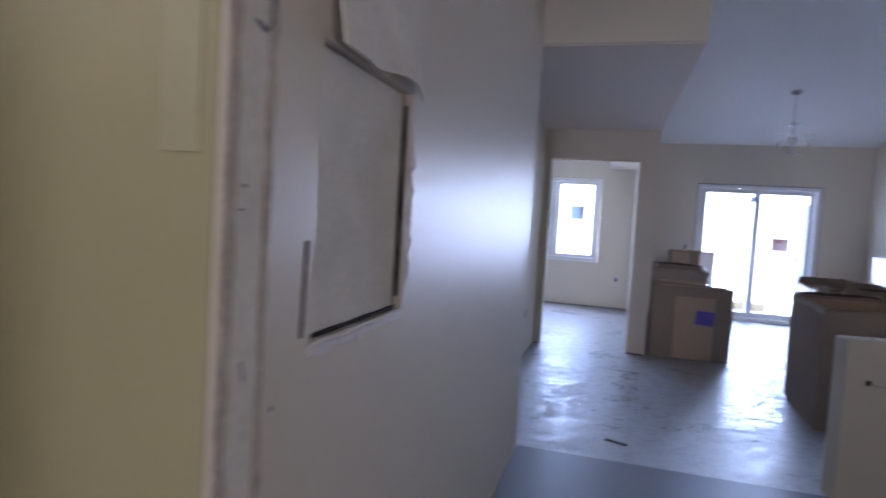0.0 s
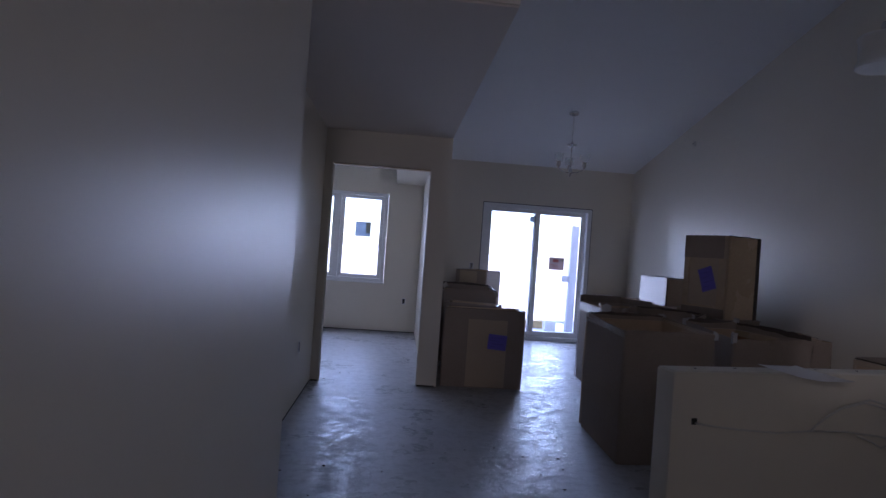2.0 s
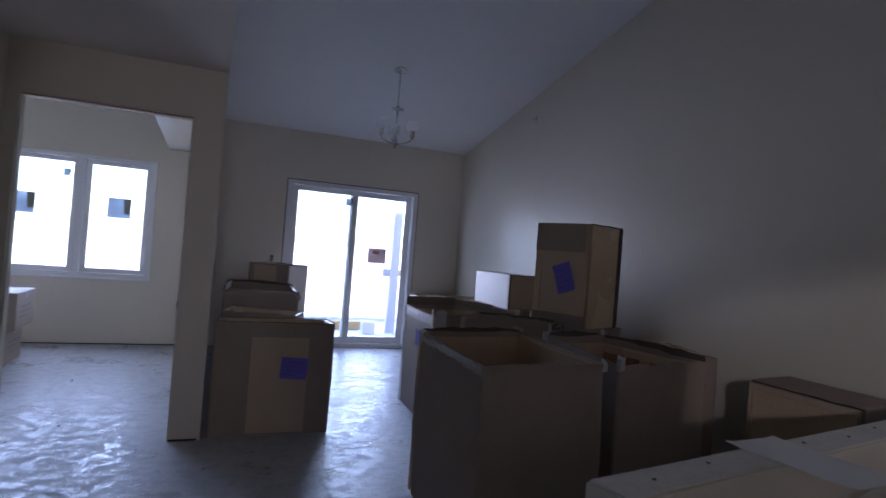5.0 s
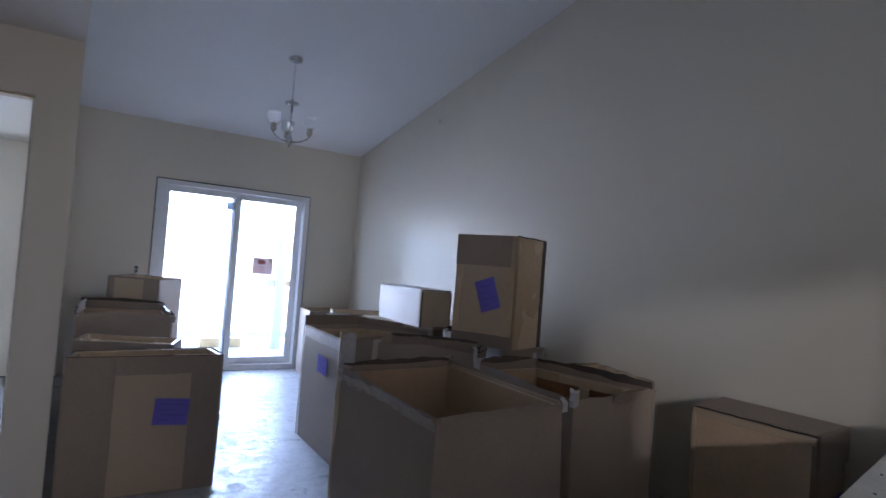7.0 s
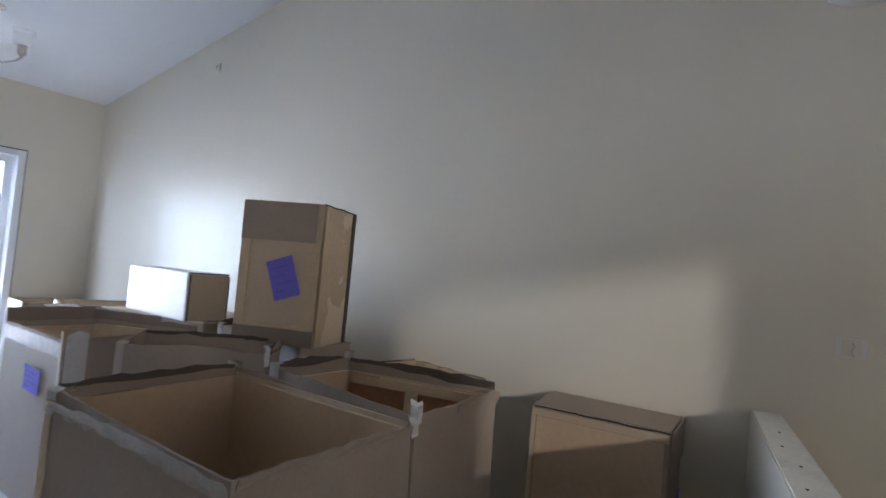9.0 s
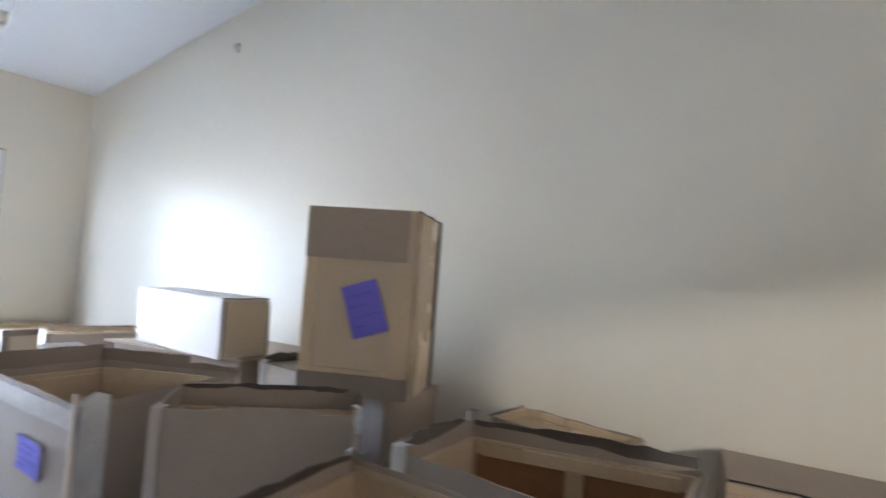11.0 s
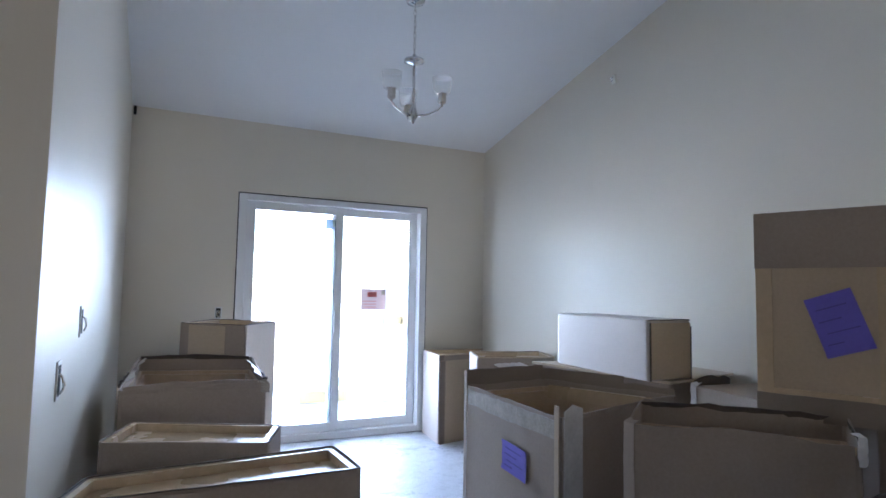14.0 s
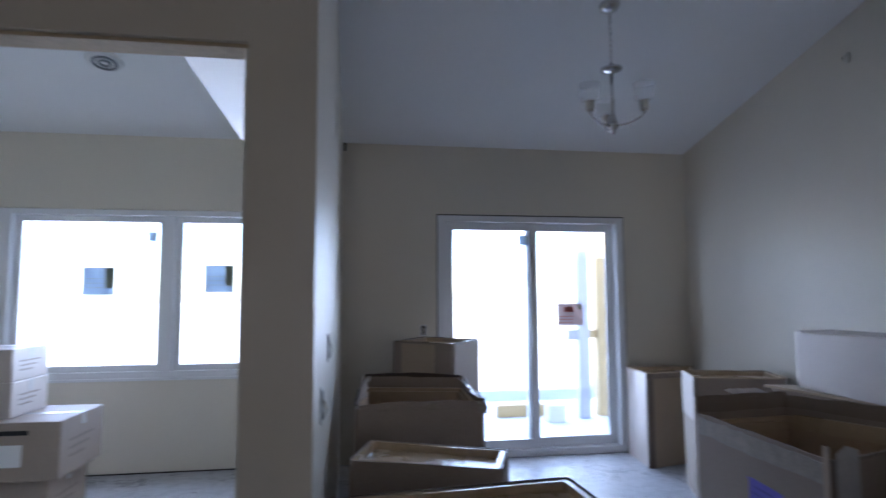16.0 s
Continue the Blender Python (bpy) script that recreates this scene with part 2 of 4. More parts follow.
def add_tube(bm, pts, r, n=10, cap=True):
    pts = [Vector(p) for p in pts]
    rings = []
    for i, p in enumerate(pts):
        d = (pts[min(i + 1, len(pts) - 1)] - pts[max(i - 1, 0)]).normalized()
        side = d.cross(Vector((0, 0, 1)))
        if side.length < 1e-3:
            side = d.cross(Vector((0, 1, 0)))
        side.normalize()
        up = side.cross(d)
        rr = r[i] if isinstance(r, (list, tuple)) else r
        rings.append([bm.verts.new(p + rr * (math.cos(a) * side + math.sin(a) * up)) for a in [2 * math.pi * k / n for k in range(n)]])
    for a, b in zip(rings, rings[1:]):
        for k in range(n):
            bm.faces.new((a[k], a[(k + 1) % n], b[(k + 1) % n], b[k]))
    if cap:
        bm.faces.new(rings[0][::-1])
        bm.faces.new(rings[-1])


def add_lathe(bm, profile, at=(0, 0, 0), n=24):
    at = Vector(at)
    rings = []
    for r, z in profile:
        rings.append([bm.verts.new(at + Vector((r * math.cos(2 * math.pi * k / n), r * math.sin(2 * math.pi * k / n), z))) for k in range(n)])
    for a, b in zip(rings, rings[1:]):
        for k in range(n):
            bm.faces.new((a[k], a[(k + 1) % n], b[(k + 1) % n], b[k]))
    return rings


def empty(name, at, label, category, group=""):
    e = new(name)
    e.location = at
    e.empty_display_size = 0.1
    return tagged(e, label, category, group)


# ---- the plan ----
BACK, RIGHT = 11.72, 4.157
PARTX, FRONT = 0.905, 8.165
LEFT2, LEFT1 = -0.305, 0.004
SOFF, SOFFY = 2.43, 5.04
SLOPE, EAVE = 0.218, 2.778


def roof_z(y):
    return EAVE + SLOPE * (BACK - y)


RIDGE_Y = 3.0


def wall(name, pieces, mat=None, label="", kind="structure"):
    bm = bmesh.new()
    for p in pieces:
        add_box(bm, *p)
    ob = finish(name, bm, mat or WALL)
    return tagged(ob, label, "wall", kind=kind)


def prism(name, outline, axis, a, b, mat, label, category):
    """Extrudes an outline of (u, z) along an axis."""
    bm = bmesh.new()
    place = (lambda u, z, s: (s, u, z)) if axis == "x" else (lambda u, z, s: (u, s, z))
    lo = [bm.verts.new(place(u, z, a)) for u, z in outline]
    hi = [bm.verts.new(place(u, z, b)) for u, z in outline]
    bm.faces.new(lo)
    bm.faces.new(hi[::-1])
    for k in range(len(lo)):
        j = (k + 1) % len(lo)
        bm.faces.new((lo[k], lo[j], hi[j], hi[k]))
    ob = finish(name, bm, mat)
    return tagged(ob, label, category, kind="structure")


TOPZ = roof_z(RIDGE_Y)
# floor
tagged(box_part("floor", (-3.2, 4.4, SOFFY, 11.9, -0.15, 0.0), CONCRETE), "bare grey concrete floor, scuffed and glossy", "floor", kind="structure")
tagged(box_part("floor_entry", (-8.0, 4.4, -6.2, SOFFY, -0.15, 0.0), MEMBRANE), "dark grey sheet over the entry floor", "floor", kind="structure")
# right gable wall
prism("wall_right", [(-6.2, -0.15), (11.9, -0.15), (11.9, roof_z(11.9) + 0.0), (RIDGE_Y, TOPZ), (-6.2, TOPZ)], "x", RIGHT, RIGHT + 0.15, WALL, "tall greige painted wall under a sloped ceiling", "wall")
# back wall with the patio door and window openings
DX0, DX1, DZ = 1.741, 3.515, 2.155
WX0, WX1, WZ0, WZ1 = -1.84, 0.255, 0.745, 2.15
zb = roof_z(BACK)
wall("wall_back", [(-3.2, WX0, BACK, 11.9, -0.15, zb), (WX0, WX1, BACK, 11.9, -0.15, WZ0), (WX0, WX1, BACK, 11.9, WZ1, zb), (WX1, DX0, BACK, 11.9, -0.15, zb), (DX0, DX1, BACK, 11.9, DZ, zb), (DX0, DX1, BACK, 11.9, -0.15, 0.0), (DX1, RIGHT, BACK, 11.9, -0.15, zb)], label="greige painted outer wall with patio door and window openings")
# front partition with the doorway opening
OX0, OX1, OZ = -0.234, 0.717, 2.10
wall("wall_doorway", [(-3.0, OX0, FRONT, FRONT + 0.115, 0, 3.55), (OX0, OX1, FRONT, FRONT + 0.115, OZ, 3.55), (OX1, PARTX, FRONT, FRONT + 0.115, 0, 3.55)], label="greige drywall partition with an unfinished doorway")
prism("wall_partition", [(FRONT + 0.115, 0), (BACK, 0), (BACK, zb), (FRONT + 0.115, roof_z(FRONT + 0.115))], "x", PARTX - 0.115, PARTX, WALL, "greige drywall partition beside stacked cartons", "wall")
# ceilings
prism("ceiling", [(RIDGE_Y, TOPZ), (11.9, roof_z(11.9)), (11.9, roof_z(11.9) + 0.15), (RIDGE_Y, TOPZ + 0.15)], "x", -3.2, RIGHT + 0.15, CEIL, "white sloped ceiling", "ceiling")
tagged(box_part("ceiling_entry", (-8.0, RIGHT + 0.15, -6.2, RIDGE_Y, TOPZ, TOPZ + 0.15), CEIL), "white flat ceiling over the entry", "ceiling", kind="structure")
prism("ceiling_soffit", [(SOFFY, SOFF), (FRONT, SOFF), (FRONT, roof_z(FRONT)), (SOFFY, roof_z(SOFFY))], "x", -3.0, PARTX, WALL, "dropped greige ceiling box over the hallway", "ceiling")
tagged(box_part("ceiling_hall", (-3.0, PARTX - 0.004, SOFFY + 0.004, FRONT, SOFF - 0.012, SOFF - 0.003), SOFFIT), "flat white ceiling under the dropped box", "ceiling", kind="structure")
prism("ceiling_bulkhead", [(FRONT + 0.115, 2.32), (BACK, 2.32), (BACK, zb), (FRONT + 0.115, roof_z(FRONT + 0.115))], "x", 0.36, PARTX - 0.115, WALL, "white dropped box beside the sloped bedroom ceiling", "ceiling")
# near left block with a cut hole, side hall, second hallway wall
NEARY, PY0, PY1, PZ0, PZ1 = 2.12, 2.365, 2.812, 1.15, 1.66
SK = LEFT1 - 0.035
wall("wall_left_near", [(-3.0, SK, NEARY, SOFFY, 0, TOPZ), (SK, LEFT1, NEARY, PY0, 0, TOPZ), (SK, LEFT1, PY1, SOFFY, 0, TOPZ), (SK, LEFT1, PY0, PY1, 0, PZ0), (SK, LEFT1, PY0, PY1, PZ1, TOPZ)], label="greige satin painted wall with a cut panel hole")
HALLY = 6.33
wall("wall_left_hall", [(LEFT2 - 0.115, LEFT2, HALLY, FRONT, 0, SOFF), (LEFT2 - 0.20, LEFT2 - 0.115, HALLY, HALLY + 0.115, 0, SOFF), (-1.12, LEFT2 - 0.20, HALLY, HALLY + 0.115, 2.06, SOFF), (-3.0, -1.12, HALLY, HALLY + 0.115, 0, SOFF)], label="greige hallway wall with a dark side doorway")
wall("wall_outer", [(-3.2, -3.0, NEARY, BACK, -0.15, TOPZ)], label="outer wall")
# wall round the entry, with the opening that the walk comes in by
# the gap at x 1.6 to 3.4 is invented, to hold the fill lamp
wall("wall_entry", [(0.985, 1.6, 2.0, NEARY, 0, TOPZ), (1.6, 3.4, 2.0, NEARY, 0, 1.15), (1.6, 3.4, 2.0, NEARY, 2.35, TOPZ), (3.4, RIGHT, 2.0, NEARY, 0, TOPZ), (LEFT1, 0.985, 2.0, NEARY, 2.33, TOPZ), (-8.0, -3.0, 2.0, NEARY, 0, TOPZ)], label="greige wall with a tall entry opening")
# unseen blocker, added to keep the entry light off the half wall's face
wall("wall_light_block", [(-3.0, -0.2, 0.9, 1.0, 0, 2.03)], label="unseen half-height block against the entry light")
wall("wall_front", [(-8.0, RIGHT, -6.35, -6.2, -0.15, TOPZ)], label="plain front wall")
wall("wall_side", [(-8.15, -8.0, -6.2, NEARY, -0.15, TOPZ)], label="plain side wall")
# low wall, at a slight angle
PONYM = Matrix.Translation((1.702, 4.995, 0)) @ Matrix.Rotation(radians(11.0), 4, "Z")
PL, PD, PZ = 2.49, 0.122, 0.865
PONY = tagged(box_part("wall_pony", (0, PL, 0, PD, 0, PZ - 0.004), WALL, bevel=0.003), "low greige drywall half wall", "wall", kind="structure")
PONY.matrix_world = PONYM
cap = tagged(box_part("trim_cap", (0.006, PL, 0.006, PD - 0.006, PZ - 0.003, PZ + 0.002), MUD), "raw filled top edge of the half wall", "trim", kind="structure")
cap.matrix_world = PONYM
# outside
bm = bmesh.new()
g = [bm.verts.new(p) for p in ((-2000, 11.9, -0.2), (2000, 11.9, -0.2), (2000, 3000, -0.2), (-2000, 3000, -0.2))]
bm.faces.new(g)
g2 = [bm.verts.new(p) for p in ((-2000, -2000, -0.2), (2000, -2000, -0.2))]
bm.faces.new((g2[0], g2[1], g[1], g[0]))
tagged(finish("ground", bm, FIELD), "pale dry open ground reaching the horizon", "ground", kind="structure")
# ---- cartons ----
def ring_points(quad, r=0.02, seg=0.09):
    """Rounded, subdivided outline of a plan quad (counter-clockwise)."""
    out = []
    n = len(quad)
    q = [Vector((x, y, 0)) for x, y in quad]
    for k in range(n):
        a, b, c = q[k - 1], q[k], q[(k + 1) % n]
        u, w = (a - b).normalized(), (c - b).normalized()
        p0, p1 = b + u * r, b + w * r
        for s in (0, 0.5, 1):
            out.append((p0.lerp(b, s)).lerp(b.lerp(p1, s), s))
        e = c + (b - c).normalized() * r
        m = max(1, int((e - p1).length / seg))
        for j in range(1, m):
            out.append(p1.lerp(e, j / m))
    return out


def inset(quad, d):
    q = [Vector((x, y, 0)) for x, y in quad]
    res = []
    n = len(q)
    for k in range(n):
        a, b, c = q[k - 1], q[k], q[(k + 1) % n]
        u, w = (b - a).normalized(), (c - b).normalized()
        nu, nw = Vector((-u.y, u.x, 0)), Vector((-w.y, w.x, 0))
        bis = (nu + nw)
        bis /= max(0.2, bis.dot(nu))
        res.append(b + bis * d)
    return [(p.x, p.y) for p in res]


def add_ring(bm, outer, z0, z1, thick, ragged=0.0, bulge=0.0, mat=0, rnd=None, r=0.02, lift=None):
    o = ring_points(outer, r)
    i = ring_points(inset(outer, thick), max(0.004, r - thick))
    if len(i) != len(o):
        i = [p for p in o]
        c = sum(o, Vector()) / len(o)
        i = [p + (c - p).normalized() * thick for p in o]
    c = sum(o, Vector()) / len(o)
    tops = [z1 + (rnd.uniform(-ragged, ragged) if rnd and ragged else 0) for _ in o]
    if lift:
        for k, p in enumerate(o):
            w = [1 / (0.03 + (Vector((*q, 0)) - p).length) ** 3 for q in outer]
            tops[k] += sum(a * b for a, b in zip(w, lift)) / sum(w)
    mid = 0.5 * (z0 + z1)
    lv = []
    for pts, s in ((o, 1), (i, 0)):
        lo = [bm.verts.new((p.x, p.y, z0)) for p in pts]
        md = [bm.verts.new((p + (p - c).normalized() * bulge * s).to_tuple()[:2] + (mid,)) for p in pts]
        hi = [bm.verts.new((p.x, p.y, t)) for p, t in zip(pts, tops)]
        lv.append((lo, md, hi))
    n = len(o)
    for k in range(n):
        j = (k + 1) % n
        fs = [(lv[0][0][k], lv[0][0][j], lv[0][1][j], lv[0][1][k]), (lv[0][1][k], lv[0][1][j], lv[0][2][j], lv[0][2][k]),
              (lv[1][0][j], lv[1][0][k], lv[1][1][k], lv[1][1][j]), (lv[1][1][j], lv[1][1][k], lv[1][2][k], lv[1][2][j]),
              (lv[0][2][k], lv[0][2][j], lv[1][2][j], lv[1][2][k]), (lv[0][0][j], lv[0][0][k], lv[1][0][k], lv[1][0][j])]
        for f in fs:
            bm.faces.new(f).material_index = mat


def add_slab(bm, quad, z0, z1, mat=0):
    lo = [bm.verts.new((x, y, z0)) for x, y in quad]
    hi = [bm.verts.new((x, y, z1)) for x, y in quad]
    fs = [bm.faces.new(lo[::-1]), bm.faces.new(hi)]
    for k in range(len(quad)):
        j = (k + 1) % len(quad)
        fs.append(bm.faces.new((lo[k], lo[j], hi[j], hi[k])))
    for f in fs:
        f.material_index = mat


def centre(quad):
    return (sum(p[0] for p in quad) / len(quad), sum(p[1] for p in quad) / len(quad))


def local(quad, c):
    return [(x - c[0], y - c[1]) for x, y in quad]


def on_side(quad, k, u, z, out=0.004):
    """A frame on side k of a plan quad at the share u along it and height z: x along, y up, z outward."""
    a, b = Vector((*quad[k], 0)), Vector((*quad[(k + 1) % len(quad)], 0))
    d = (b - a).normalized()
    nrm = Vector((d.y, -d.x, 0))
    p = a.lerp(b, u) + nrm * out + Vector((0, 0, z))
    return Matrix(((d.x, 0, nrm.x, p.x), (d.y, 0, nrm.y, p.y), (0, 1, 0, p.z), (0, 0, 0, 1)))


def sheet(name, m, w, h, mat, parent, label="", turn=0.0, crease=0.0, n=6):
    """A thin creased sheet lying on a side frame."""
    bm = bmesh.new()
    rnd = random.Random(len(name) + int(w * 1000))
    rows = []
    for j in range(n + 1):
        rows.append([bm.verts.new(((i / n - 0.5) * w, (j / n - 0.5) * h, rnd.uniform(0, crease) + (crease * 2 if j in (0, n) and i in (0, n) else 0))) for i in range(n + 1)])
    for j in range(n):
        for i in range(n):
            bm.faces.new((rows[j][i], rows[j][i + 1], rows[j + 1][i + 1], rows[j + 1][i]))
    ext = bmesh.ops.extrude_face_region(bm, geom=list(bm.faces))
    bmesh.ops.translate(bm, vec=(0, 0, 0.0012), verts=[v for v in ext["geom"] if isinstance(v, bmesh.types.BMVert)])
    bmesh.ops.transform(bm, matrix=m @ Matrix.Rotation(radians(turn), 4, "Z"), verts=bm.verts)
    return finish(name, bm, mat, parent, label)


def tag(parent, quad, k, u, z, w=0.15, h=0.11, turn=0.0):
    m = on_side(quad, k, u, z, 0.012)
    s = sheet("purple_tag", m, w, h, PURPLE, parent, "purple paper tag with faint writing", turn, 0.002)
    mm = m @ Matrix.Rotation(radians(turn), 4, "Z")
    bm = bmesh.new()
    for j, (x0, x1, y) in enumerate(((-0.35, 0.3, 0.28), (-0.38, 0.1, 0.08), (-0.3, 0.38, -0.12), (-0.38, -0.05, -0.3))):
        add_box(bm, x0 * w, x1 * w, y * h - 0.0022, y * h + 0.0022, 0.0035, 0.0052)
    bmesh.ops.transform(bm, matrix=mm, verts=bm.verts)
    finish("writing_bar", bm, INK, s)
    return s


def carton(label, quad, z0, z1, style, seed, sleeve=CARD, group="cabinet cartons", ragged=0.008, bulge=0.006, panel_drop=0.03, lift=None, plain=False):
    """A cabinet in its cardboard sleeve. style: open (no top), tray (recessed wooden top), lid (closed top)."""
    rnd = random.Random(seed)
    c = centre(quad)
    e = empty("cabinet_carton", (*c, z0), label, "cardboard box", group)
    q = local(quad, c)
    h = z1 - z0
    bm = bmesh.new()
    add_ring(bm, q, 0, h, 0.006, ragged if style != "lid" else 0.003, bulge, rnd=rnd, lift=lift)
    finish("sleeve", bm, sleeve, e, smooth=False)
    q2 = inset(q, 0.010)
    if style == "open":
        bm = bmesh.new()
        add_ring(bm, q2, 0.004, h - (0.010 if plain else 0.035), 0.018, r=0.012)
        finish("carcass", bm, WOOD_IN, e, "bare plywood cabinet sides")
        bm = bmesh.new()
        add_slab(bm, inset(q2, 0.019), 0.09, 0.106)
        finish("bottom_panel", bm, WOOD_IN, e)
        if not plain:
            bm = bmesh.new()
            add_ring(bm, inset(q2, 0.019), h - 0.14, h - 0.055, 0.018, r=0.01)
            finish("stretcher", bm, WOOD_IN, e)
    else:
        bm = bmesh.new()
        add_ring(bm, q2, 0.004, h - (0.002 if style == "tray" else 0.006), 0.02, r=0.012)
        finish("frame", bm, WOOD, e, "pale plywood cabinet frame")
        bm = bmesh.new()
        d = panel_drop if style == "tray" else 0.012
        add_slab(bm, inset(q2, 0.021), h - d - 0.012, h - d)
        finish("top_panel", bm, WOOD, e, "pale maple plywood panel")
    if style == "lid":
        bm = bmesh.new()
        add_slab(bm, inset(q, 0.001), h + 0.001, h + 0.006)
        finish("lid", bm, sleeve, e)
    return e, q, h



def strip(name, quad, k, u0, u1, za, zb, mat, parent, label="", out=0.007, thick=0.003, wave=0.0, seed=0):
    """A panel lying on side k between two shares of its length and two heights, its lower and upper edges uneven by wave."""
    rnd = random.Random(seed + k)
    a, b = Vector((*quad[k], 0)), Vector((*quad[(k + 1) % len(quad)], 0))
    d = (b - a).normalized()
    nrm = Vector((d.y, -d.x, 0))
    bm = bmesh.new()
    n = max(2, int((b - a).length * (u1 - u0) / 0.05)) if wave else 1
    rows = []
    for i in range(n + 1):
        p = a.lerp(b, u0 + (u1 - u0) * i / n)
        lo, hi = za + rnd.uniform(-wave, wave), zb + rnd.uniform(-wave, wave)
        o = out + (rnd.uniform(0, wave * 0.5) if wave else 0)
        rows.append([bm.verts.new(p + nrm * s + Vector((0, 0, z))) for s, z in ((o, lo), (o, hi), (o + thick, hi), (o + thick, lo))])
    for r0, r1 in zip(rows, rows[1:]):
        for j in range(4):
            bm.faces.new((r0[j], r0[(j + 1) % 4], r1[(j + 1) % 4], r1[j]))
    bm.faces.new(rows[0])
    bm.faces.new(rows[-1][::-1])
    return finish(name, bm, mat, parent, label)


def rim_flap(name, quad, k, u0, u1, z, height, lean, mat, parent, label="", seed=0, n=8):
    """A torn cardboard flap rising from the rim of side k, leaning outward by lean metres at its upper edge."""
    rnd = random.Random(seed)
    a, b = Vector((*quad[k], 0)), Vector((*quad[(k + 1) % len(quad)], 0))
    d = (b - a).normalized()
    nrm = Vector((d.y, -d.x, 0))
    bm = bmesh.new()
    cols = []
    for i in range(n + 1):
        s = i / n
        p = a.lerp(b, u0 + (u1 - u0) * s)
        hh = height * (0.75 + 0.25 * math.sin(s * math.pi)) + rnd.uniform(-0.15, 0.15) * abs(height)
        ll = lean * (1 + rnd.uniform(-0.25, 0.25))
        col = []
        for j in range(4):
            f = j / 3
            col.append(p + nrm * (0.002 + ll * f * f + rnd.uniform(-0.002, 0.002)) + Vector((0, 0, z - 0.012 + (hh + 0.012) * f)))
        cols.append(col)
    fr = [[bm.verts.new(p) for p in c] for c in cols]
    bk = [[bm.verts.new(p - nrm * 0.004) for p in c] for c in cols]
    for i in range(n):
        for j in range(3):
            bm.faces.new((fr[i][j], fr[i + 1][j], fr[i + 1][j + 1], fr[i][j + 1]))
            bm.faces.new((bk[i + 1][j], bk[i][j], bk[i][j + 1], bk[i + 1][j + 1]))
        bm.faces.new((fr[i][3], fr[i + 1][3], bk[i + 1][3], bk[i][3]))
        bm.faces.new((fr[i + 1][0], fr[i][0], bk[i][0], bk[i + 1][0]))
    for i in (0, n):
        for j in range(3):
            bm.faces.new((fr[i][j], fr[i][j + 1], bk[i][j + 1], bk[i][j]))
    return finish(name, bm, mat, parent, label)


def corner_tape(quad, k, za, zb, w, parent, mat=None, seed=0, top=0.0):
    """Shiny crumpled tape folded round corner k."""
    rnd = random.Random(seed)
    n = len(quad)
    c = Vector((*quad[k], 0))
    u = (Vector((*quad[k - 1], 0)) - c).normalized()
    v = (Vector((*quad[(k + 1) % n], 0)) - c).normalized()
    o = -(u + v).normalized()
    bm = bmesh.new()
    prof = [u * w + o * 0.006, u * w * 0.35 + o * 0.010, o * 0.013, v * w * 0.35 + o * 0.010, v * w + o * 0.006]
    m = 7
    rows = []
    for j in range(m + 1):
        z = za + (zb - za) * j / m
        rows.append([bm.verts.new(c + p + o * rnd.uniform(0, 0.005) + Vector((0, 0, z + rnd.uniform(-0.006, 0.006) * (j in (0, m))))) for p in prof])
    if top:
        rows.append([bm.verts.new(c + p - o * top * (1 + 0.4 * rnd.random()) + Vector((0, 0, zb + 0.006 + rnd.uniform(0, 0.012)))) for p in prof])
    for a, b in zip(rows, rows[1:]):
        for i in range(4):
            bm.faces.new((a[i], a[i + 1], b[i + 1], b[i]))
    ext = bmesh.ops.extrude_face_region(bm, geom=list(bm.faces))
    bmesh.ops.translate(bm, vec=o * 0.0015, verts=[x for x in ext["geom"] if isinstance(x, bmesh.types.BMVert)])
    return finish("corner_tape", bm, mat or TAPE, parent, "shiny crumpled packing tape")


def bead_line(quad, z, parent, mat, inset_by=0.0, r=0.004, wave=0.003, seed=0, name="torn_edge", sides=None):
    """The dark torn edge of cardboard along a rim."""
    rnd = random.Random(seed)
    pts = ring_points(inset(quad, inset_by), 0.02, 0.05) if sides is None else None
    if pts:
        bm = bmesh.new()
        pts = [p + Vector((0, 0, z + rnd.uniform(-wave, wave))) for p in pts]
        add_tube(bm, pts + [pts[0]], r, 6)
    else:
        for k in sides[:-1]:
            bead_line(quad, z, parent, mat, inset_by, r, wave, seed + k, name, (k,))
        for k in sides[-1:]:
            bm = bmesh.new()
            a, b = Vector((*quad[k], 0)), Vector((*quad[(k + 1) % len(quad)], 0))
            n = max(3, int((b - a).length / 0.05))
            add_tube(bm, [a.lerp(b, i / n) + Vector((rnd.uniform(-wave, wave), rnd.uniform(-wave, wave), z + rnd.uniform(-wave, wave))) for i in range(n + 1)], r, 6)
    return finish(name, bm, mat, parent)


# plan corners of the cartons, counter-clockwise
A = [(0.945, 8.235), (1.758, 8.235), (1.745, 8.53), (1.00, 8.45)]
B = [(0.995, 8.88), (1.545, 8.66), (1.64, 8.93), (1.09, 9.20)]
C = [(1.02, 9.50), (1.67, 9.50), (1.71, 10.30), (1.075, 10.45)]
D = [(1.31, 11.03), (1.70, 10.63), (1.98, 11.10), (1.60, 11.47)]
E_ = [(2.525, 8.25), (3.35, 8.49), (3.06, 9.13), (2.57, 9.08)]
F = [(2.69, 8.09), (3.12, 7.55), (3.34, 7.715), (2.88, 8.225)]
G = [(1.975, 6.25), (2.62, 6.29), (2.68, 7.20), (2.01, 7.12)]
H = [(2.83, 6.43), (3.44, 6.46), (3.31, 7.20), (2.85, 7.18)]
